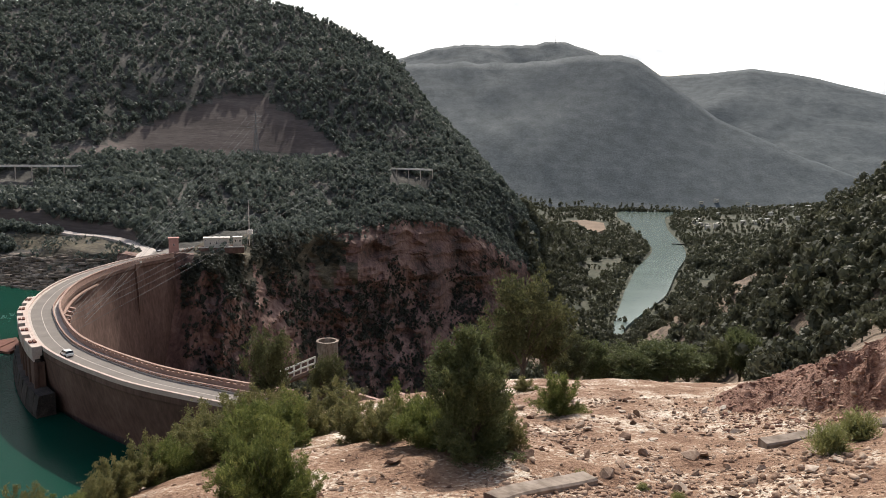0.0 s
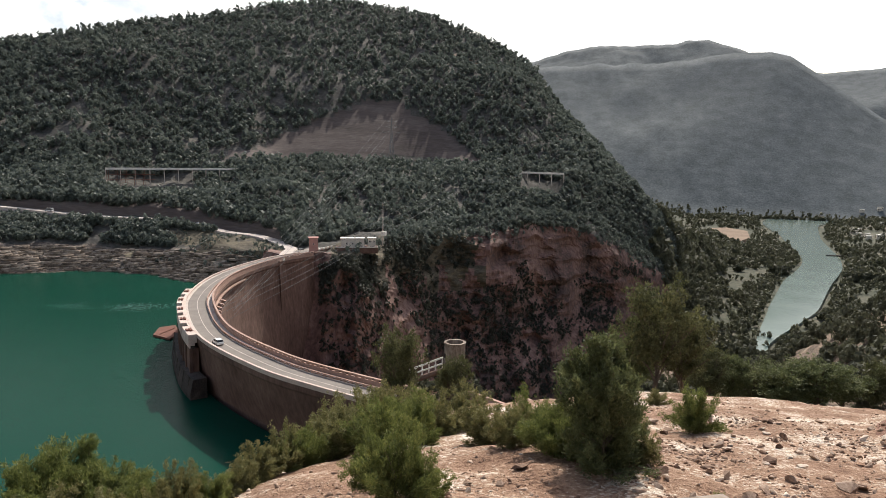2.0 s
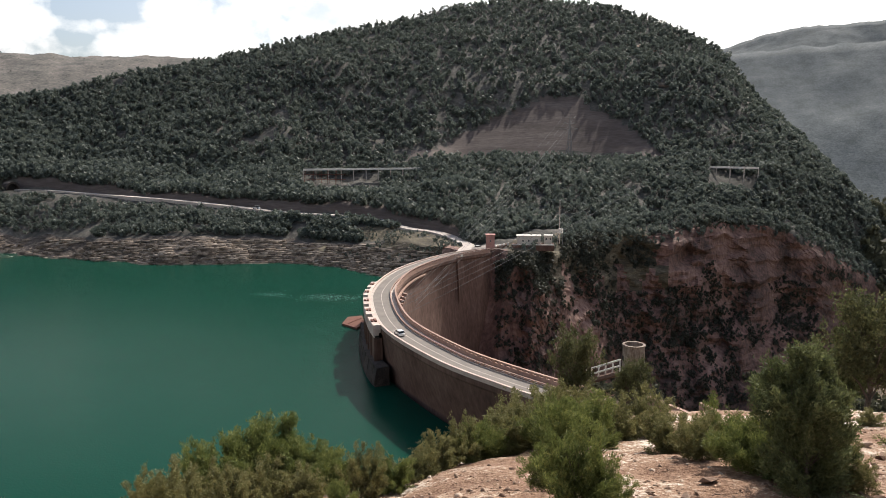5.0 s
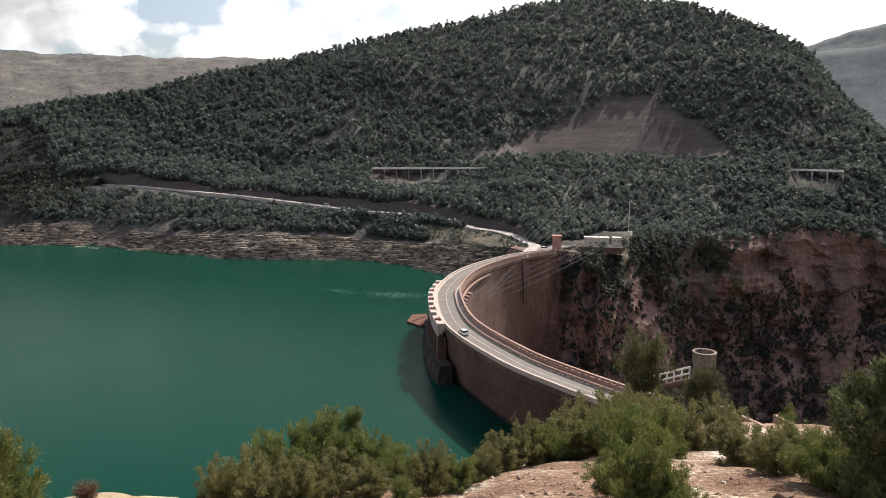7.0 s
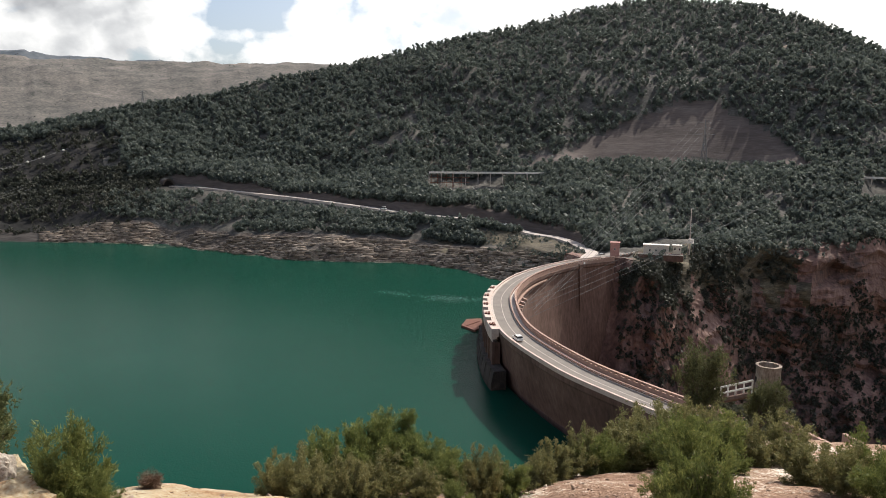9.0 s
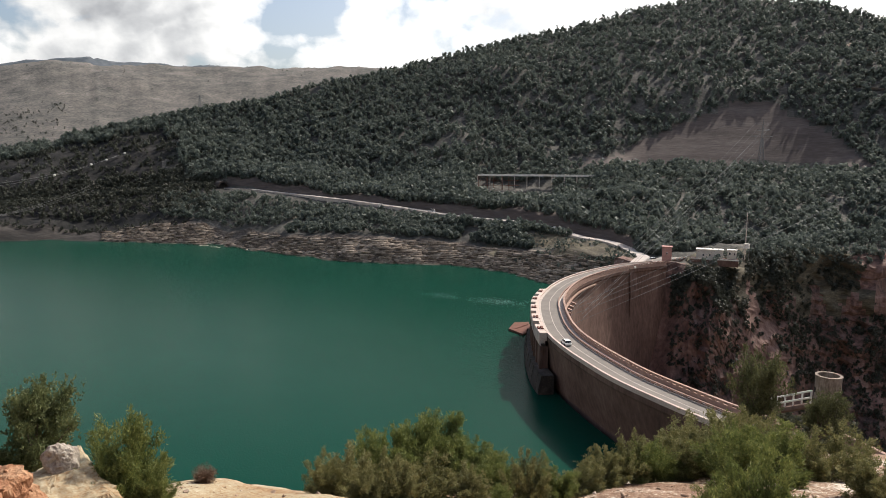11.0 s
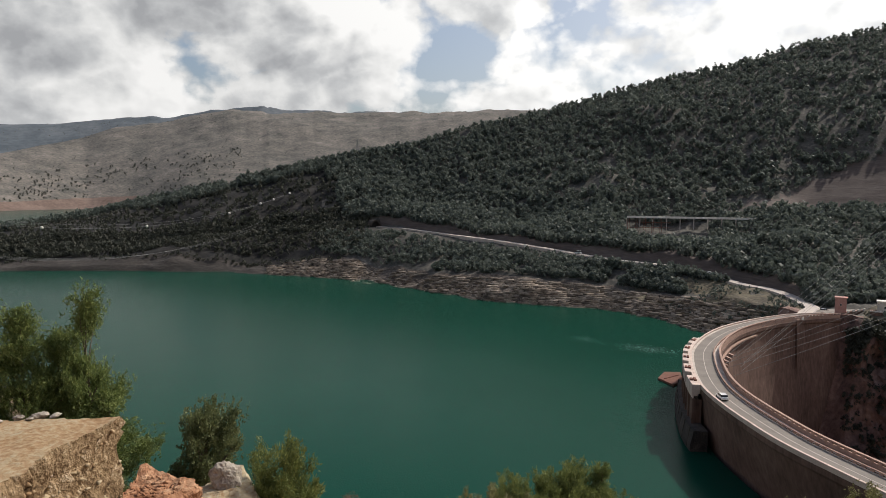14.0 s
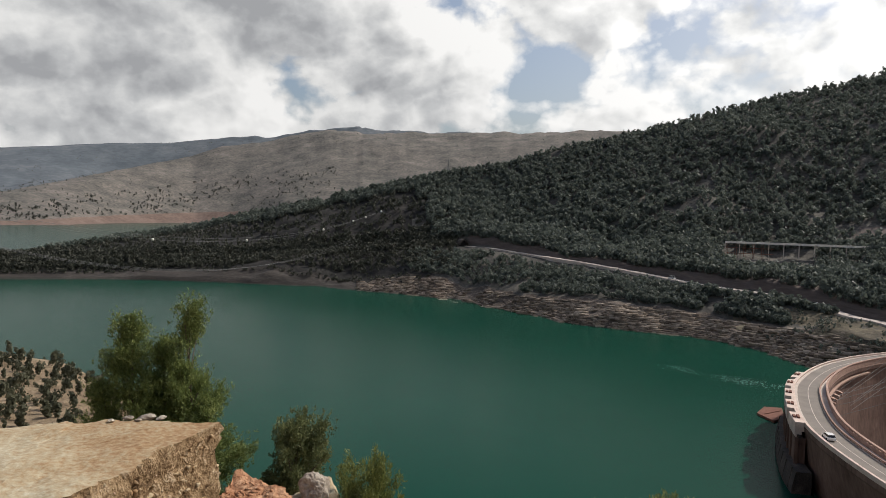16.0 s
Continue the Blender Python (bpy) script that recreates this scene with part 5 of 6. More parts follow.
vale_woods = np.vstack([
    strew(4200, 7.5, 34, 7.0, 10, vale_keep, 5, 10),
    strew(9500, 8.5, 34, 10, 16, vale_keep, 6, 13),
    strew(700, 8.5, 20, 6.2, 7.2, vale_keep, 4, 8),
    strew(700, 6, 34, 15.93, 16.03, lambda a, s, x, y, n: n > -0.6, 6, 12),
    strew(2600, 6.5, 12.5, 11.5, 16, vale_keep, 7, 14),
    strew(1200, -2, 9, 6.4, 7.4, lambda a, s, x, y, n: n > -0.4, 4, 8),
])
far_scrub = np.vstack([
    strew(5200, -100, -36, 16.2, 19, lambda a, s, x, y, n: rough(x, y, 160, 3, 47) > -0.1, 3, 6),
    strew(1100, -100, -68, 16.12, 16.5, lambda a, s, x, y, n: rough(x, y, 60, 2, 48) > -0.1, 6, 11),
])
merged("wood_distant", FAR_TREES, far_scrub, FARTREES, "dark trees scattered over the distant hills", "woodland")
merged("wood_valley", FAR_TREES, vale_woods, VALEWOODS, "green broadleaf trees filling the river valley", "woodland")
spur_woods = np.vstack([
    strew(1100, 12, 37, 4.1, 5.0, lambda a, s, x, y, n: rough(x, y, 12, 3, 45) > -0.12, 2.0, 6.0),
    strew(2000, 12, 37, 5.0, 6.06, lambda a, s, x, y, n: rough(x, y, 16, 3, 44) > -0.1, 2.6, 7.0),
    strew(260, 25, 38, 3.25, 4.2, lambda a, s, x, y, n: n > -0.5, 1.0, 3.2),
    strew(170, -20, 14, 4.0, 5.0, lambda a, s, x, y, n: n > -0.2, 2.5, 4.6),
    strew(750, -98, -74, 3.2, 4.6, lambda a, s, x, y, n: n > -0.5, 0.25, 1.3),
])
merged("wood_spur", MID_TREES, spur_woods, VALEWOODS, "pines and shrubs scattered over the bare spur", "woodland")


# ---- stones ----
def stone_kit(seed, points):
    """An angular broken stone: the hull of a few scattered points."""
    rng = np.random.default_rng(seed)
    bm = bmesh.new()
    sq = rng.uniform(0.6, 1.15, 3)
    for k in range(points):
        v = rng.normal(0, 1, 3)
        v = v / np.linalg.norm(v) * 0.5 * rng.uniform(0.8, 1.1)
        bm.verts.new((v[0] * sq[0] * 1.2, v[1] * sq[1], max(v[2], -0.25) * sq[2] * 0.8))
    r = bmesh.ops.convex_hull(bm, input=bm.verts[:])
    loose = [v for v in bm.verts if not v.link_faces]
    bmesh.ops.delete(bm, geom=loose, context="VERTS")
    bmesh.ops.triangulate(bm, faces=bm.faces)
    return bm


stone_meshes = []
for i in range(6):
    me = bpy.data.meshes.new("stone")
    b = stone_kit(400 + i, 10)
    b.to_mesh(me)
    b.free()
    me.materials.append(STONE)
    stone_meshes.append(me)


def stone(az, d, size, label="rough angular limestone lying on the slope"):
    x, y = bearing(az, d)
    ob = new("stone", stone_meshes[int(RNG.integers(6))])
    ob.matrix_basis = pose(x, y, gz(x, y) + size * 0.12, float(RNG.normal(0, 12)), float(RNG.normal(0, 12)), float(RNG.uniform(0, 360))) @ Matrix.Diagonal((size, size, size, 1))
    return tagged(ob, label, "stone", "loose stones")


for row in ((-3.9, 14.0, 0.42), (21.2, 16.6, 0.5), (22.0, 16.9, 0.4), (13.4, 13.4, 0.5), (14.4, 13.8, 0.42), (12.2, 13.0, 0.34), (16.0, 18.0, 0.42), (11.4, 16.4, 0.36), (12.9, 15.6, 0.36), (-8.6, 12.6, 0.2), (-5.6, 13.0, 0.22), (-4.8, 13.2, 0.18), (19.0, 19.5, 0.4), (29.0, 13.0, 0.3), (24.5, 13.5, 0.3)):
    stone(*row)
for i in range(170):
    az = float(RNG.uniform(6.5, 33))
    stone(az, float(RNG.uniform(11, 25)) + 0.1 * az, float(RNG.uniform(0.12, 0.34)) * float(RNG.choice([0.7, 1.0, 1.3])))
for i in range(40):
    stone(float(RNG.uniform(-66, 4)), float(RNG.uniform(11, 17)), float(RNG.uniform(0.08, 0.2)))
PEB = []
for i in range(6):
    b = stone_kit(500 + i, 8)
    me = bpy.data.meshes.new("tmp")
    b.to_mesh(me)
    b.free()
    PEB.append((np.array([v.co[:] for v in me.vertices]), np.array([p.vertices[:] for p in me.polygons])))
    bpy.data.meshes.remove(me)


def gravel(n, az0, az1, d0, d1, keep=None, smin=0.03, smax=0.12):
    az, d = RNG.uniform(az0, az1, n), RNG.uniform(d0, d1, n)
    x, y = d * np.sin(np.radians(az)), d * np.cos(np.radians(az))
    nz = rough(x, y, 3.0, 3, 61)
    ok = nz > RNG.uniform(-0.9, 0.7, n)
    x, y = x[ok], y[ok]
    m = len(x)
    return np.stack([x, y, ground_z(x, y), smin + (smax - smin) * RNG.uniform(0, 1, m) ** 3.2, RNG.uniform(0.7, 1.1, m), RNG.uniform(0, 6.28, m)], 1)


pebbles = np.vstack([gravel(5200, 4, 34, 10.5, 25, None, 0.035, 0.30), gravel(900, -30, 4, 10.5, 17, None, 0.04, 0.22), gravel(13000, 2, 36, 10, 27, None, 0.02, 0.15), gravel(6500, -66, 4, 10, 20, None, 0.015, 0.10), gravel(900, -80, -62, 10, 17, None, 0.03, 0.14), gravel(700, -2, 26, 26, 38, None, 0.05, 0.25)])
merged("gravel", PEB, pebbles, PEBBLE, "pale and reddish gravel strewn over bare ground", "gravel")

# broken stone ledges left on the bank by the falling lake
def slab_kit(seed):
    rng = np.random.default_rng(seed)
    v = np.array([(x, y, z) for z in (-0.10, 0.045) for x in (-0.5, -0.18, 0.16, 0.5) for y in (-0.14, 0.16)], float)
    v += rng.normal(0, 1, v.shape) * np.array([0.05, 0.035, 0.015])
    f = []
    for k in range(3):
        a = k * 2
        f += [(8 + a, 8 + a + 2, 8 + a + 3), (8 + a, 8 + a + 3, 8 + a + 1), (a, a + 2, 8 + a + 2), (a, 8 + a + 2, 8 + a)]
    f += [(0, 8, 9), (0, 9, 1), (6, 15, 14), (6, 7, 15)]
    return v, np.array(f)


n_ = 9000
sa_, ss_ = RNG.uniform(-66, -26.2, n_), 7.03 + 1.75 * RNG.uniform(0, 1, n_) ** 1.15
sx_, sy_, sz_ = ground_at(sa_, ss_)
row_ = 0.85 * np.round(sz_ / 0.85) + 0.15 * rough(sa_ * 7, sz_ * 0, 14, 2, 57)
ok_ = (np.abs(sz_ - row_) < 0.26) & (rough(sx_, sy_, 20, 3, 58) > -0.45)
m_ = int(ok_.sum())
merged("ledge_stones", [slab_kit(600 + i) for i in range(6)], np.stack([sx_[ok_], sy_[ok_], row_[ok_] + 0.12, RNG.uniform(2.0, 7.5, m_), RNG.uniform(0.6, 1.3, m_), -np.radians(sa_[ok_]) + RNG.normal(0, 0.12, m_)], 1), BANKSTONE, "broken tan stone ledges in rows along the lake bank", "stone ledge")

# ---- near ground: earth ledge, rubble bank, kerb ----
def lumpy(name, outline, ztop, zbot, mat, seed, amp, cuts=34, top_amp=0.03, taper=0.12):
    """An earth block over an outline of bearings and distances, with a rough face and a nearly level top."""
    pts = [Vector((*bearing(a, d), 0)) for a, d in outline]
    mid = sum(pts, Vector()) / len(pts)
    ring_, per = [], 0
    seg = [(pts[i], pts[(i + 1) % len(pts)]) for i in range(len(pts))]
    total = sum((b - a).length for a, b in seg)
    for a, b in seg:
        k = max(2, int((b - a).length / total * cuts * 5))
        ring_ += [a.lerp(b, j / k) for j in range(k)]
    n, lev = len(ring_), cuts // 2
    v, f = [], []
    off = Vector((seed * 3.1, seed * 1.7, 0))
    for L in range(lev + 1):
        z = ztop + (zbot - ztop) * L / lev
        for p in ring_:
            q = p + (p - mid).normalized() * taper * (L / lev) * (ztop - zbot)
            w = Vector((q.x, q.y, z))
            g = noise.noise(w * 1.1 + off) * 1.0 + noise.noise(w * 3.2 + off) * 0.6 + noise.noise(w * 8 + off) * 0.5 + noise.noise(w * 17 + off) * 0.3
            o = (p - mid).normalized() * g * amp * (0.7 if L == 0 else 1.0)
            v.append(w + o + Vector((0, 0, (noise.noise(w * 1.3 + off) + 0.4 * noise.noise(w * 5 + off)) * top_amp * (1 if L == 0 else 0))))
    for L in range(lev):
        for i in range(n):
            a, b = L * n + i, L * n + (i + 1) % n
            f.append((a, b, b + n, a + n))
    caps = 14
    start = len(v)
    for c in range(1, caps):
        for i in range(n):
            w = v[i].lerp(Vector((mid.x, mid.y, ztop)), c / caps)
            w = Vector((w.x, w.y, ztop + (noise.noise(w * 1.3 + off) + 0.4 * noise.noise(w * 5 + off)) * top_amp))
            v.append(w)
    for c in range(caps - 1):
        A = 0 if c == 0 else start + (c - 1) * n
        B = start + c * n
        for i in range(n):
            f.append((A + (i + 1) % n, A + i, B + i, B + (i + 1) % n))
    v.append(Vector((mid.x, mid.y, ztop)))
    B = start + (caps - 2) * n
    f += [(B + (i + 1) % n, B + i, len(v) - 1) for i in range(n)]
    me = bpy.data.meshes.new(name)
    me.from_pydata([tuple(x) for x in v], [], f)
    me.materials.append(mat)
    b = bmesh.new()
    b.from_mesh(me)
    bmesh.ops.recalc_face_normals(b, faces=b.faces)
    b.to_mesh(me)
    b.free()
    return me


full = lumpy("earth_ledge", [(-79.0, 10.7), (-89.3, 8.55), (-106, 7.4), (-114, 9), (-102, 12), (-92.7, 11.3), (-86.4, 11.45)], -1.5, -5.0, LEDGE, 3, 0.24, 60, 0.05)
ledge = thing("earth_ledge", "flat-topped ledge of compacted earth with a broken pebbly face", "earth ledge")


def cut_mesh(me, name, keep_top, zcut, mat):
    b = bmesh.new()
    b.from_mesh(me)
    drop = [f for f in b.faces if (f.normal.z > 0.7 and f.calc_center_median().z > zcut) != keep_top]
    bmesh.ops.delete(b, geom=drop, context="FACES")
    return part(name, b, mat, ledge)


cut_mesh(full, "top", True, -1.7, LEDGE)
face = cut_mesh(full, "face", False, -1.7, LEDGEFACE)
face["label"] = "brown pebbly broken earth face"
fv = [p for p in face.data.polygons if p.normal.z < 0.6 and p.center.z > -3.6 and p.center.y > -0.6]
fp = [face.data.polygons[0].center] if not fv else [fv[int(k)].center for k in RNG.integers(0, len(fv), 1500)]
stud = np.array([(c.x, c.y, c.z, 0.02 + 0.11 * float(RNG.uniform()) ** 3.5, 1.0, float(RNG.uniform(0, 6.28))) for c in fp])
studs = merged("pebble", PEB, stud, LEDGE, "", "")
studs.parent = ledge
studs["kind"] = "stuff"
tp = [p.center for p in ledge.children[0].data.polygons]
top_stud = np.array([(c.x, c.y, c.z - 0.004, 0.012 + 0.06 * float(RNG.uniform()) ** 4, 0.8, float(RNG.uniform(0, 6.28))) for c in (tp[int(k)] for k in RNG.integers(0, len(tp), 900))])
loose = merged("pebble", PEB, top_stud, PEBBLE, "", "")
loose.parent = ledge
loose["kind"] = "stuff"
redlump = new("red_earth_mound", lumpy("red_earth_mound", [(-73.2, 12.3), (-77.5, 11.2), (-80.0, 11.8), (-76.5, 13.4)], -3.25, -5.2, REDEARTH, 5, 0.26, 44, 0.14, 0.5))
crumb = [p.center for p in redlump.data.polygons if p.center.z > -4.4]
clod = np.array([(c.x, c.y, c.z, 0.025 + 0.13 * float(RNG.uniform()) ** 2.5, 0.9, float(RNG.uniform(0, 6.28))) for c in (crumb[int(k)] for k in RNG.integers(0, len(crumb), 420))])
clods = merged("clod", PEB, clod, REDEARTH, "", "")
clods.parent = redlump
clods["kind"] = "stuff"
tagged(redlump, "crumbling mound of orange-red clay beside the ledge", "earth mound")
shelf = new("pale_earth_bank", lumpy("pale_earth_bank", [(-67.6, 12.4), (-74, 11.6), (-75, 13.4), (-69.4, 14.6)], -3.95, -6.6, LEDGE, 9, 0.2, 40, 0.14, 0.6))
tagged(shelf, "pale crumbly earth bank at the edge of the drop", "earth bank")
bm = bmesh.new()
bmesh.ops.create_icosphere(bm, subdivisions=4, radius=0.5)
for v in bm.verts:
    g = v.co * 2.2
    v.co *= 1 + 0.45 * noise.noise(g) + 0.22 * abs(noise.noise(g * 2.7)) + 0.07 * noise.noise(g * 7)
bould = part("boulder", bm, BOULDER)
bx, by = bearing(-70.6, 13.6)
bould.matrix_basis = pose(bx, by, -3.78, 8, 0, 40) @ Matrix.Diagonal((0.56, 0.5, 0.6, 1))
tagged(bould, "pale grey boulder standing beside a small tree", "boulder")
for a_, d_, s_ in ((-83.6, 11.2, 0.15), (-84.8, 11.25, 0.11), (-86.0, 11.2, 0.08), (-82.6, 11.1, 0.10), (-84.2, 11.1, 0.07)):
    x, y = bearing(a_, d_)
    ob = new("stone", bould.data)
    ob.matrix_basis = pose(x, y, -1.48, 0, 0, 40 * a_) @ Matrix.Diagonal((s_ * 1.5, s_, s_ * 0.55, 1))
    tagged(ob, "pale broken rock at the back of the ledge", "stone", "loose stones")
rub = []
for i in range(1500):
    a, d = float(RNG.uniform(23.3, 38)), float(RNG.uniform(20.5, 27.5))
    rub.append((a, d))
rub = np.array(rub)
rx, ry = rub[:, 1] * np.sin(np.radians(rub[:, 0])), rub[:, 1] * np.cos(np.radians(rub[:, 0]))
rz_ = ground_z(rx, ry)
merged("rubble", PEB, np.stack([rx, ry, rz_, 0.03 + 0.26 * RNG.uniform(0, 1, len(rx)) ** 3.5, RNG.uniform(0.7, 1.2, len(rx)), RNG.uniform(0, 6.28, len(rx))], 1), RUBSTONE, "broken reddish stones heaped on the bank", "rubble")

def kerb_piece(a, b, label):
    c = []
    for t in np.linspace(0, 1, 25):
        az, d = a[0] + (b[0] - a[0]) * t, a[1] + (b[1] - a[1]) * t
        c.append(bearing(az, d))
    c = np.array(c)
    z = ground_z(c[:, 0], c[:, 1])
    z = np.convolve(np.pad(z, 6, mode="edge"), np.ones(13) / 13, "valid")
    c = np.column_stack([c, z + 0.05])
    ob = part("kerb", sweep("kerb", c, [(-0.22, -0.5), (-0.22, 0.05), (-0.18, 0.09), (0.18, 0.09), (0.22, 0.05), (0.22, -0.5)]), TOWERSTONE)
    return tagged(ob, label, "kerb", "broken kerb pieces")


kerb_piece((26.4, 18.2), (35.5, 19.9), "long pale concrete kerb half buried in gravel")
kerb_piece((5.0, 11.2), (13.2, 13.4), "long pale concrete kerb half buried in gravel")

# ---- at the near abutment ----
def drum(bm, r, z0, z1, inner=0.0, n=28):
    v = []
    prof = [(r * 1.06, z0), (r, z0 + 1.0), (r, z1 - 0.3), (r * 1.05, z1 - 0.25), (r * 1.05, z1), (r - 0.35, z1), (r - 0.35, z1 - 2.5), (0.01, z1 - 2.5)]
    rings_ = [[bm.verts.new((rr * math.cos(2 * math.pi * i / n), rr * math.sin(2 * math.pi * i / n), z)) for i in range(n)] for rr, z in prof]
    for a, b in zip(rings_, rings_[1:]):
        for i in range(n):
            bm.faces.new((a[i], a[(i + 1) % n], b[(i + 1) % n], b[i]))
    bmesh.ops.recalc_face_normals(bm, faces=bm.faces)


tx, ty = bearing(-9.55, 118)
tower = thing("concrete_tower", "round weathered concrete tower with an open top", "tower", at=(tx, ty, 0))
bm = bmesh.new()
drum(bm, 1.85, -52, -31.2)
part("shaft", bm, TOWERSTONE, tower)
for k in range(5):
    w = part("slot", boxed(0, 0, 0, 0.12, 0.5, 0.8), DARK, tower, "dark slot opening")
    w.matrix_basis = pose(1.84 * math.cos(k * 1.1 - 2.6), 1.84 * math.sin(k * 1.1 - 2.6), -33.6 - 1.8 * k, 0, 0, math.degrees(k * 1.1 - 2.6))
a, b = Vector((*bearing(-13.4, 128), -39.6)), Vector((*bearing(-10.6, 119), -34.4))
walkrail = thing("stair_railing", "sloping white concrete railing leading to the tower", "railing")
for off in (0.0, -1.1):
    bm = bmesh.new()
    rod(bm, a + Vector((0, 0, off)), b + Vector((0, 0, off)), 0.17, None, 6)
    part("rail", bm, WHITE, walkrail)
for k in range(6):
    p = a.lerp(b, k / 5)
    bm = bmesh.new()
    rod(bm, p + Vector((0, 0, 0.1)), p + Vector((0, 0, -2.2)), 0.15, None, 6)
    part("post", bm, WHITE, walkrail)
bm = bmesh.new()
rod(bm, a + Vector((0, 0, -2.4)), b + Vector((0, 0, -2.4)), 0.5, None, 6)
part("stair", bm, CONCRETE, walkrail)
for az0, d0, az1, d1 in ((-8.2, 116, -4.6, 106), (-4.2, 105, -1.2, 100)):
    p, q = bearing(az0, d0), bearing(az1, d1)
    c = np.array([(p[0] + (q[0] - p[0]) * t, p[1] + (q[1] - p[1]) * t, 0) for t in np.linspace(0, 1, 6)])
    c[:, 2] = np.linspace(0.2 - d0 * math.tan(radians(18.9)), 0.2 - d1 * math.tan(radians(19.9)), 6)
    tagged(part("low_wall", sweep("low_wall", c, [(-0.3, -6), (-0.3, 0.1), (0.3, 0.1), (0.3, -6)]), PARAPET), "low pale wall beside the track to the tower", "wall", "low walls")

# ---- far end of the dam ----
def house(name, label, az, d, zb, w, dep, h, mat, windows, turn=0.0, roof_mat=None):
    x, y = bearing(az, d)
    e = thing(name, label, "building", at=(x, y, zb), rz=-az + turn)
    part("wall", boxed(0, 0, h / 2 - 2.0, w, dep, h + 4.0, 0.03), mat, e)
    part("roof", boxed(0, 0, h + 0.15, w + 0.6, dep + 0.6, 0.3, 0.03), roof_mat or WHITE, e)
    for wx, wz, ww, wh in windows:
        fr = part("window", boxed(wx, -dep / 2 - 0.03, wz, ww, 0.1, wh), WHITE, e)
        part("pane", boxed(wx, -dep / 2 - 0.09, wz, ww - 0.2, 0.04, wh - 0.2), WINDOW, fr)
    return e


house("control_building", "long low cream building with a white flat roof", -18.25, 365, -47.7, 12.4, 5, 4.4, CREAM, [(-3, 1.9, 0.9, 1.1), (0, 1.9, 0.9, 1.1), (2.6, 1.2, 0.9, 2.1)])
house("store_building", "small cream block with dark window openings", -16.65, 368, -47.4, 4.2, 4, 3.9, CREAM, [(-1, 2.2, 1.0, 1.2), (1.2, 2.2, 0.8, 1.2)])
house("guard_hut", "small pink two-level hut beside the road end", -21.45, 349, -47.0, 4.4, 4.4, 6.0, PINK, [(0, 3.0, 0.8, 1.0)], roof_mat=PINK)
tpx_, tpy_ = bearing(-17.9, 362)
yard = thing("yard_terrace", "brown concrete yard terrace under the control building", "terrace", at=(tpx_, tpy_, -47.75), rz=17.9)
part("slab", boxed(0, 3.2, -1.6, 22, 9, 3.2, 0.05), CONCRETE, yard)
part("edge_wall", boxed(0, -1.2, 0.1, 22, 0.3, 0.5, 0.03), WHITE, yard, "low white edge wall")
mx, my = bearing(-15.75, 374)
mast = thing("antenna_mast", "thin grey mast with a white tank box beside the buildings", "mast", at=(mx, my, -48))
bm = bmesh.new()
rod(bm, (-0.3, 1.5, -1), (-0.3, 1.5, 23), 0.3, 0.18)
part("pole", bm, PAVING, mast)
part("tank", boxed(0.6, 0, 6.3, 2.6, 2.2, 2.4, 0.1), WHITE, mast, "white water tank")
bm = bmesh.new()
for sx in (-0.8, 2.0):
    rod(bm, (sx, 0, -1), (sx, 0, 5.2), 0.15)
part("stand", bm, STEEL, mast)

# ---- canal bridges ----
def canal_bridge(az0, d0, az1, d1, z0, z1, spacing, label):
    p, q = bearing(az0, d0), bearing(az1, d1)
    L = math.hypot(q[0] - p[0], q[1] - p[1])
    n = max(3, int(L / spacing))
    e = thing("canal_bridge", label, "bridge", "canal bridges")
    c = np.array([(p[0] + (q[0] - p[0]) * t, p[1] + (q[1] - p[1]) * t, z0 + (z1 - z0) * t) for t in np.linspace(0, 1, n + 1)])
    part("deck", sweep("deck", c, [(-2.0, -0.9), (-2.0, 0.5), (-1.7, 0.5), (-1.7, -0.2), (1.7, -0.2), (1.7, 0.5), (2.0, 0.5), (2.0, -0.9)]), WHITE, e, "pale concrete deck")
    rzz = math.degrees(math.atan2(q[1] - p[1], q[0] - p[0]))
    for i in range(n + 1):
        g = gz(c[i, 0], c[i, 1]) - 2
        hgt = c[i, 2] - 0.9 - g
        if hgt < 2.5:
            continue
        bm = bmesh.new()
        for s_ in (-1.3, 1.3):
            box(bm, 0, s_, -hgt / 2, 0.55, 0.5, hgt)
        box(bm, 0, 0, -0.3, 0.7, 3.6, 0.6)
        if hgt > 9:
            box(bm, 0, 0, -hgt * 0.5, 0.5, 2.6, 0.5)
        pr = part("pier", bm, PAVING, e)
        pr.matrix_basis = pose(c[i, 0], c[i, 1], c[i, 2] - 0.9, 0, 0, rzz)
    return e


canal_bridge(-36.8, 556, -25.7, 563, -12.4, -12.3, 9.3, "long thin canal bridge on slender concrete piers")
scaffold = thing("timber_scaffold", "rusty brown scaffold frame under the canal bridge", "scaffold")
for k in range(5):
    bx_, by_ = bearing(-36.6 + 0.62 * k, 554)
    for dz in (0, 1):
        bm = bmesh.new()
        rod(bm, (bx_, by_ - 2 * dz, gz(bx_, by_) - 1), (bx_, by_ - 2 * dz, -13.4), 0.2, None, 4)
        part("post", bm, RUST, scaffold)
for zz_ in (-16.5, -20.5):
    bm = bmesh.new()
    rod(bm, (*bearing(-36.7, 553), zz_), (*bearing(-33.4, 553), zz_), 0.2, None, 4)
    part("beam", bm, RUST, scaffold)
canal_bridge(-6.7, 594, -0.85, 586, -12.2, -12.9, 9.0, "short thin canal bridge on slender concrete piers")
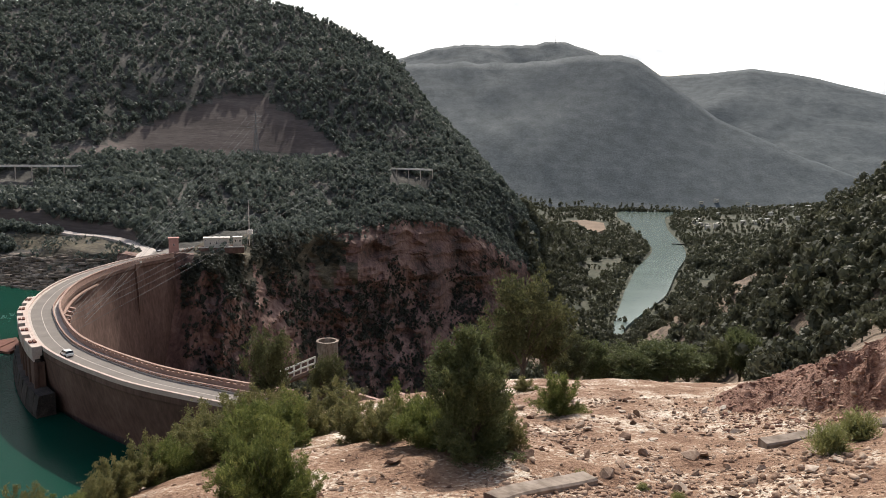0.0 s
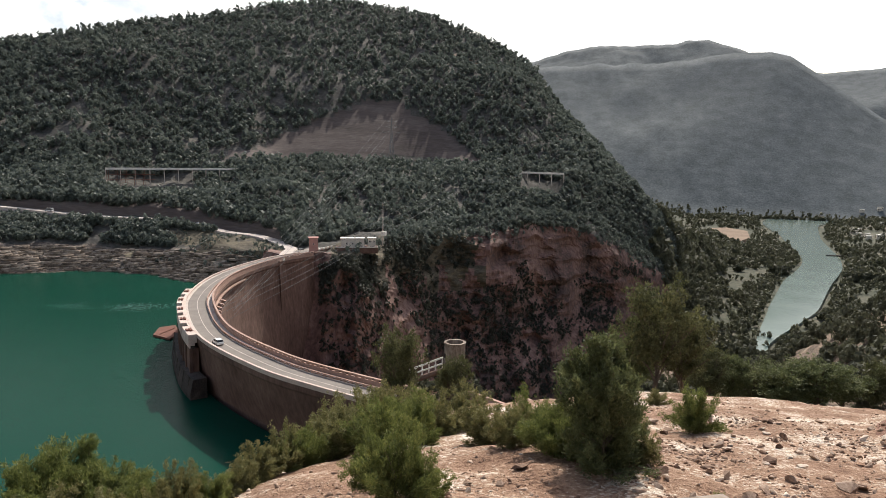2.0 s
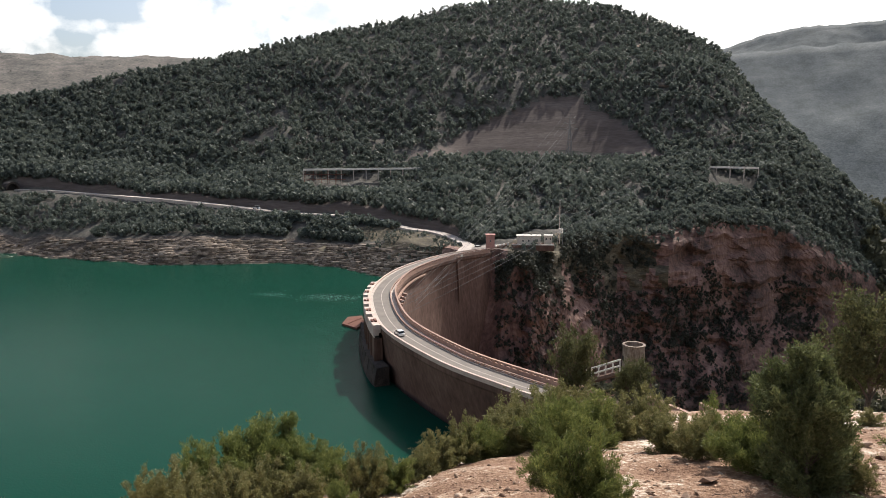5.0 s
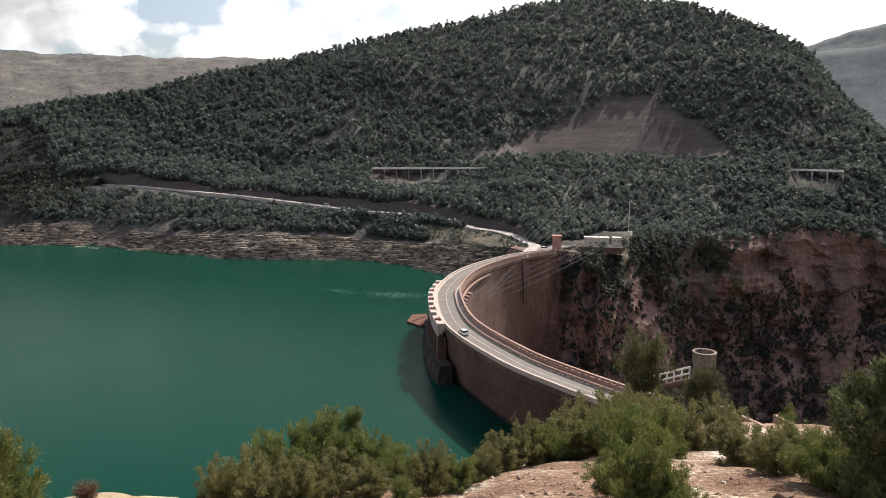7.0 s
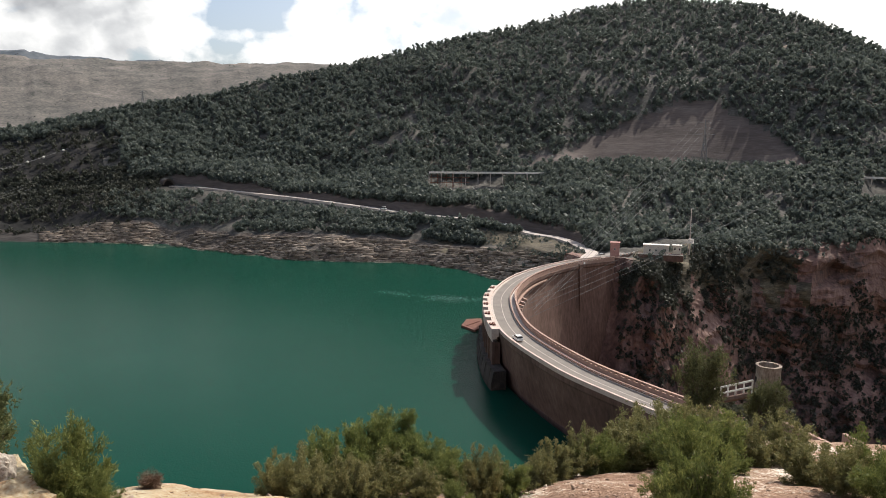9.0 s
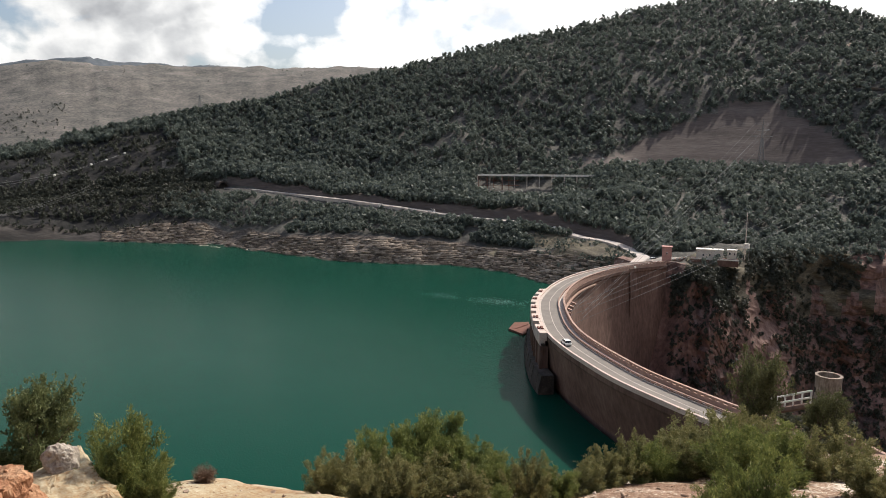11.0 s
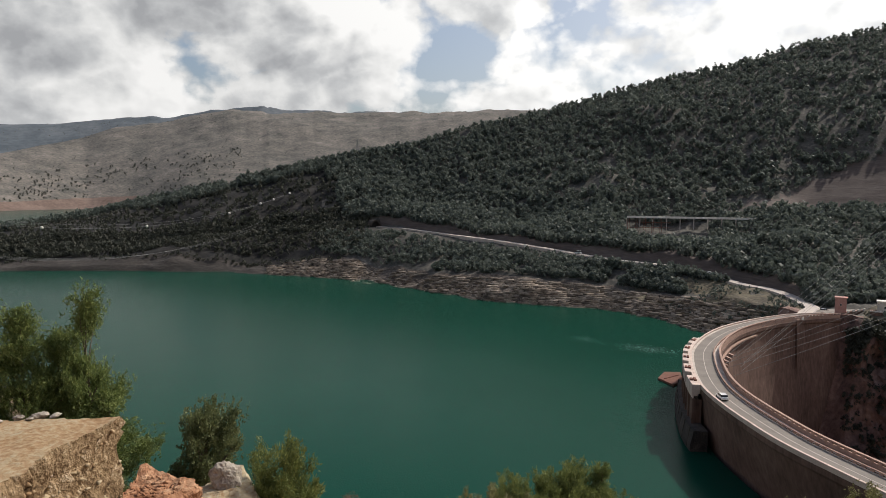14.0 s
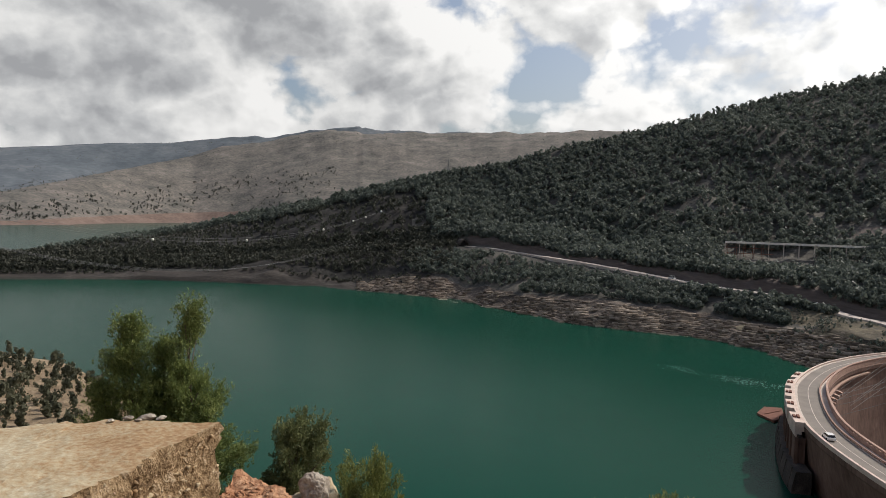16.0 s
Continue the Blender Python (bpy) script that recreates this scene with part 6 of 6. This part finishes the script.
# ---- pylons and cables ----
def pylon(az, d, zb, h, wide, label):
    x, y = bearing(az, d)
    e = thing("power_pylon", label, "pylon", "pylons", at=(x, y, zb), rz=-az + 25)
    bm = bmesh.new()
    legs = [(sx * wide, sy * wide) for sx, sy in ((-1, -1), (1, -1), (1, 1), (-1, 1))]
    for sx, sy in legs:
        rod(bm, (sx, sy, -3), (sx * 0.22, sy * 0.22, h * 0.62), 0.26, 0.2, 4)
        rod(bm, (sx * 0.22, sy * 0.22, h * 0.62), (0, 0, h), 0.13, 0.08, 4)
    part("legs", bm, STEEL, e)
    bm = bmesh.new()
    lv = [0.0, 0.16, 0.3, 0.42, 0.53, 0.62]
    for a_, b_ in zip(lv, lv[1:]):
        fa_, fb_ = 1 - 0.78 * a_ / 0.62, 1 - 0.78 * b_ / 0.62
        for i in range(4):
            p, q = legs[i], legs[(i + 1) % 4]
            rod(bm, (p[0] * fa_, p[1] * fa_, a_ * h), (q[0] * fb_, q[1] * fb_, b_ * h), 0.08, None, 3)
            rod(bm, (q[0] * fa_, q[1] * fa_, a_ * h), (p[0] * fb_, p[1] * fb_, b_ * h), 0.08, None, 3)
    part("bracing", bm, STEEL, e)
    for k, (zz, ln) in enumerate(((0.64, 0.20), (0.76, 0.16), (0.88, 0.12))):
        bm = bmesh.new()
        for s_ in (-1, 1):
            rod(bm, (0, 0, zz * h), (s_ * ln * h, 0, zz * h + 0.01 * h), 0.11, 0.08, 4)
            rod(bm, (0, 0, (zz + 0.05) * h), (s_ * ln * h, 0, zz * h + 0.01 * h), 0.08, None, 4)
        part("arm", bm, STEEL, e)
    return e


def hill_z(az, d):
    return gz(*bearing(az, d))


P1 = (-15.05, 640)
pz = hill_z(*P1)
pylon(*P1, pz, 1.6 + 640 * math.tan(radians(3.0)) - pz, 2.6, "grey steel lattice pylon before the bare cutting")
pylon(-58.85, 806, hill_z(-58.85, 806) - 0.5, 20, 2.2, "grey steel lattice pylon on the skyline")


def cable(a, b, sag, r=0.10, label="long grey power cable spanning the gorge", balls=()):
    a, b = Vector(a), Vector(b)
    pts = []
    for i in range(33):
        t = i / 32
        p = a.lerp(b, t)
        p.z -= 4 * sag * t * (1 - t)
        pts.append(p)
    bm = bmesh.new()
    prev = None
    for i, p in enumerate(pts):
        w = (pts[min(i + 1, 32)] - pts[max(i - 1, 0)]).normalized()
        s_ = w.cross(Vector((0, 0, 1))).normalized()
        u = s_.cross(w)
        rg = [bm.verts.new(p + s_ * r * math.cos(k * math.pi / 2) + u * r * math.sin(k * math.pi / 2)) for k in range(4)]
        if prev:
            for k in range(4):
                bm.faces.new((prev[k], prev[(k + 1) % 4], rg[(k + 1) % 4], rg[k]))
        prev = rg
    ob = part("power_cable", bm, CABLE)
    for t in balls:
        m = bmesh.new()
        p = a.lerp(b, t)
        p.z -= 4 * sag * t * (1 - t)
        bmesh.ops.create_icosphere(m, subdivisions=2, radius=1.1, matrix=Matrix.Translation(p))
        part("marker_ball", m, WHITE, ob, "white aircraft marker ball")
    return tagged(ob, label, "cable", "power cables")


def at_angle(az, d, el):
    return (*bearing(az, d), 1.6 + d * math.tan(radians(el)))


px_, py_ = bearing(*P1)
for k, (el_, dx) in enumerate(((2.7, -5), (2.7, 5), (2.2, -4), (2.2, 4), (1.5, -4.5), (1.5, 4.5))):
    s_ = at_angle(-15.05, 640, el_)
    cable((s_[0] + dx, s_[1] + dx * 0.4, s_[2]), at_angle(-28.6 + 0.16 * dx, 236, -12.4 - 0.3 * (k // 2)), 2, 0.06)
for az_, el_, az2_, el2_ in ((-10.0, -1.9, -29.0, -12.2), (-9.6, -2.4, -29.2, -12.6), (-9.2, -2.9, -29.0, -12.9), (-9.0, -2.6, -29.0, -13.7)):
    cable(at_angle(az_, 500, el_), at_angle(az2_, 236, el2_), 1.5, 0.06)
cable(at_angle(-62.3, 790, 1.2), at_angle(-99, 430, 0.6), 36, 0.09, "sagging power cable over the lake with white markers", (0.08, 0.16, 0.30, 0.5, 0.68))
cable(at_angle(-61.9, 792, 1.3), at_angle(-98.4, 436, 0.75), 35, 0.09, "sagging power cable over the lake with white markers", (0.05, 0.12, 0.22))
for k in range(3):
    cable(at_angle(-61.0 + 0.5 * k, 786, 1.3 - 0.2 * k), at_angle(-99, 470 + 8 * k, -0.9), 54 - 1.5 * k, 0.09, "sagging grey power cable over the lake")
for k, da in enumerate((-0.25, 0.12)):
    bx_, by_ = bearing(9.1 + da, 4470)
    m = thing("summit_mast", "thin radio mast on the far hazy summit", "mast", "summit masts", at=(bx_, by_, gz(bx_, by_)))
    bm = bmesh.new()
    rod(bm, (0, 0, -5), (0, 0, 48 - 12 * k), 1.4, 0.7)
    part("pole", bm, STEEL, m)

# ---- road furniture and vehicles ----
tpx, tpy = bearing(-57.45, 646)
tz = float(np.interp(-57.3, RINGS[10][0], RINGS[10][2]))
portal = thing("tunnel_portal", "dark arched road tunnel mouth in the hillside", "tunnel", at=(tpx, tpy, tz), rz=57.45 + 30)
bm = bmesh.new()
for i in range(12):
    a0, a1 = math.pi * i / 12, math.pi * (i + 1) / 12
    q = [(r * math.cos(a), yy, 2.2 + r * math.sin(a)) for a in (a0, a1) for r in (4.2, 5.6) for yy in (-3, 4)]
    vs = [bm.verts.new(p) for p in q]
    bmesh.ops.convex_hull(bm, input=vs)
# Dark arch colour and black disc stand in for the tunnel's unlit depth.
part("arch", bm, SILL, portal)
bm = bmesh.new()
bmesh.ops.create_cone(bm, cap_ends=True, segments=24, radius1=4.2, radius2=4.2, depth=1.0, matrix=Matrix.Translation((0, 0.5, 2.2)) @ Matrix.Rotation(math.pi / 2, 4, "X"))
part("opening", bm, DARK, portal, "black tunnel opening")
mkx, mky = bearing(-44.9, 512)
mk = thing("marker_post", "white roadside marker block beside the lake road", "marker post", at=(mkx, mky, gz(mkx, mky)))
part("block", boxed(0, 0, 1.6, 1.3, 1.3, 4.2, 0.1), WHITE, mk)


def car(x, y, z, heading, label, van=False):
    e = thing("car", label, "car", "cars on the road", at=(x, y, z), rz=heading)
    L, W = (5.4, 2.0) if van else (4.3, 1.75)
    bm = bmesh.new()
    prof = [(-0.5, 0.28), (-0.5, 0.85), (-0.45, 0.95), (0.24, 0.95), (0.47, 0.82), (0.5, 0.6), (0.5, 0.28)]
    A = [bm.verts.new((px * L, -W / 2, pz)) for px, pz in prof]
    B = [bm.verts.new((px * L, W / 2, pz)) for px, pz in prof]
    n = len(prof)
    for i in range(n):
        bm.faces.new((A[i], A[(i + 1) % n], B[(i + 1) % n], B[i]))
    bm.faces.new(A)
    bm.faces.new(B[::-1])
    bmesh.ops.recalc_face_normals(bm, faces=bm.faces)
    bmesh.ops.bevel(bm, geom=bm.edges[:], offset=0.06, segments=2, affect="EDGES")
    part("body", bm, CARWHITE, e)
    h = 1.95 if van else 1.45
    bm = bmesh.new()
    cab = [(-0.46, 0.94), (-0.42 if van else -0.38, h), (0.18 if van else 0.06, h), (0.30, 0.94)]
    A = [bm.verts.new((px * L, -W / 2 * (0.95 if pz < 1 else 0.82), pz)) for px, pz in cab]
    B = [bm.verts.new((px * L, W / 2 * (0.95 if pz < 1 else 0.82), pz)) for px, pz in cab]
    for i in range(4):
        bm.faces.new((A[i], A[(i + 1) % 4], B[(i + 1) % 4], B[i]))
    bm.faces.new(A)
    bm.faces.new(B[::-1])
    bmesh.ops.recalc_face_normals(bm, faces=bm.faces)
    part("glasshouse", bm, WINDOW, e, "dark tinted windows")
    part("roof_panel", boxed(-0.16 * L if not van else -0.12 * L, 0, h + 0.01, L * (0.46 if not van else 0.62), W * 0.84, 0.06, 0.02), CARWHITE, e)
    for sx in (-0.31, 0.31):
        for sy in (-1, 1):
            bm = bmesh.new()
            bmesh.ops.create_cone(bm, cap_ends=True, segments=14, radius1=0.32, radius2=0.32, depth=0.22, matrix=Matrix.Translation((sx * L, sy * (W / 2 - 0.08), 0.32)) @ Matrix.Rotation(math.pi / 2, 4, "X"))
            part("wheel", bm, RUBBER, e)
    return e


ci = int(np.argmin(np.hypot(edge2[:, 0] + 92, edge2[:, 1] - 160)))
hd = math.degrees(math.atan2(-cn[ci, 0], cn[ci, 1])) + 180
car(edge2[ci, 0] + cn[ci, 0] * 1.7, edge2[ci, 1] + cn[ci, 1] * 1.7, CREST + 0.01, hd, "white hatchback driving along the dam road")
car(-136.5, 331, gz(-136.5, 331) + 0.1, 40, "white car standing at the road end by the hut")
for az_, d_, van in ((-30.4, 437.5, False), (-40.6, 489, True)):
    i_ = int(np.argmin(np.hypot(road_c[:, 0] - bearing(az_, d_)[0], road_c[:, 1] - bearing(az_, d_)[1])))
    w_ = road_c[min(i_ + 1, len(road_c) - 1)] - road_c[i_ - 1]
    car(road_c[i_, 0], road_c[i_, 1], road_c[i_, 2] + 0.02, math.degrees(math.atan2(w_[1], w_[0])), "white van on the lakeside road" if van else "white car on the lakeside road", van)

# ---- water's edge ----
raft = new("raft", None)
tagged(raft, "flat rusty-brown floating raft moored against the dam", "raft")
raft.matrix_basis = pose(-140.5, 216.5, WATER)
bm = bmesh.new()
out_ = [(-2.6, -4.6), (6, -8), (5, -0.5), (-2.6, 9.5), (-6.4, 5)]
vs = [bm.verts.new((x, y, 0.7)) for x, y in out_]
fc = bm.faces.new(vs)
ext = bmesh.ops.extrude_face_region(bm, geom=[fc])
for g in ext["geom"]:
    if isinstance(g, bmesh.types.BMVert):
        g.co.z = -0.5
bmesh.ops.recalc_face_normals(bm, faces=bm.faces)
part("deck", bm, RUST, raft)
part("beam", boxed(-0.3, 0.5, 0.8, 0.3, 9, 0.25), RUST, raft)

# Flat pale flecks laid on the water in place of glittering reflections.
fv_, ff_ = [], []
for cx_, cy_, ln_, wd_, rt_, n_ in ((-176, 252, 20, 9, 12, 420), (-204, 246, 12, 6, -6, 130), (-160, 262, 9, 5, 25, 130)):
    ca_, sa_ = math.cos(radians(rt_)), math.sin(radians(rt_))
    for i in range(n_):
        u, w_ = float(RNG.normal(0, ln_ * 0.4)), float(RNG.normal(0, wd_ * 0.45))
        L_, W_ = float(RNG.uniform(0.15, 0.7)), float(RNG.uniform(0.04, 0.13))
        b_ = len(fv_)
        for du, dw in ((-1, 0), (0, -1), (1, 0.2), (0.1, 1)):
            x_, y_ = u + du * L_, w_ + dw * W_
            fv_.append((cx_ + x_ * ca_ - y_ * sa_, cy_ + x_ * sa_ + y_ * ca_, WATER + 0.02))
        ff_.append((b_, b_ + 1, b_ + 2, b_ + 3))
foam = new("foam", mesh_from("foam", np.array(fv_), np.array(ff_), [GLITTER]))
tagged(foam, "faint pale flecks painted for sun glitter on the lake", "foam", kind="stuff")

# ---- upper track on the mountain ----
ta = np.linspace(-14.2, -0.6, 40)
ts = np.full(40, 13.43) + 0.012 * np.sin(ta * 1.7)
tx_, ty_, tz_ = ground_at(ta, ts)
tz_ = np.convolve(np.pad(tz_, 3, mode="edge"), np.ones(7) / 7, "valid") + 1.0
track = part("road_track", sweep("road_track", np.column_stack([tx_, ty_, tz_])[::-1], [(-1.5, -2.5), (-1.5, 0), (1.5, 0), (1.5, -2.5)]), BANK)
tagged(track, "pale dirt track cut across the upper wooded slope", "track", kind="structure")

# ---- pale rock near the skyline ----
for az_, s_, sz in ((-9.8, 13.74, 13), (-9.0, 13.72, 15), (-8.2, 13.70, 13), (-7.5, 13.68, 9)):
    x, y, z = (float(q[0]) for q in ground_at([az_], [s_]))
    ob = new("rock_outcrop", stone_meshes[int(RNG.integers(6))])
    ob.matrix_basis = pose(x, y, z, 25, 0, -az_) @ Matrix.Diagonal((sz * 1.3, sz * 0.8, sz * 0.4, 1))
    tagged(ob, "pale bare rock outcrop high on the wooded slope", "rock", "rock outcrops")

# ---- down the valley ----
boom = thing("floating_boom", "dark low floating boom moored across the river", "boom", at=(*bearing(19.4, 1350), VALE + 3.6), rz=-22)
part("hull", boxed(0, 0, 0.6, 34, 4, 1.4, 0.2), DARK, boom)
part("deck", boxed(2, 0, 1.5, 10, 3, 0.8, 0.1), SILL, boom)

bm = bmesh.new()
fo = [(10.4, 1470), (11.6, 1455), (12.9, 1470), (13.5, 1540), (13.3, 1680), (11.8, 1740), (10.5, 1700)]
bm.faces.new([bm.verts.new((*bearing(a, d), VALE + 6.5)) for a, d in fo][::-1])
bmesh.ops.recalc_face_normals(bm, faces=bm.faces)
r = bmesh.ops.extrude_face_region(bm, geom=bm.faces[:])
for g in r["geom"]:
    if isinstance(g, bmesh.types.BMVert):
        g.co.z -= 9
bmesh.ops.recalc_face_normals(bm, faces=bm.faces)
FIELD = material("dry_orange_field", [(0.35, (0.15, 0.105, 0.070)), (0.65, (0.26, 0.185, 0.125))], 0.02, 0.3, 0.95, 0.3, dist=0.5)
tagged(part("field", bm, FIELD), "bare orange-brown ploughed field beside the river", "field", kind="structure")
for i in range(34):
    a_, d_ = float(RNG.uniform(20.2, 28.5)), float(RNG.uniform(1650, 2300))
    x, y = bearing(a_, d_)
    w_, h_ = float(RNG.uniform(7, 13)), float(RNG.uniform(3.5, 7))
    e = thing("village_house", "small pale flat-roofed village house among valley trees", "house", "village houses", at=(x, y, gz(x, y)), rz=float(RNG.uniform(-30, 30)))
    part("wall", boxed(0, 0, h_ / 2 + 1.5, w_, w_ * 0.8, h_ + 3), CREAM, e)
    part("roof", boxed(0, 0, h_ + 3.2, w_ + 0.8, w_ * 0.8 + 0.8, 0.5), WHITE, e)
    for wx in (-0.28, 0.0, 0.28):
        part("window", boxed(wx * w_, -w_ * 0.4 - 0.05, h_ * 0.6 + 2, 1.4, 0.2, 1.6), WINDOW, e)
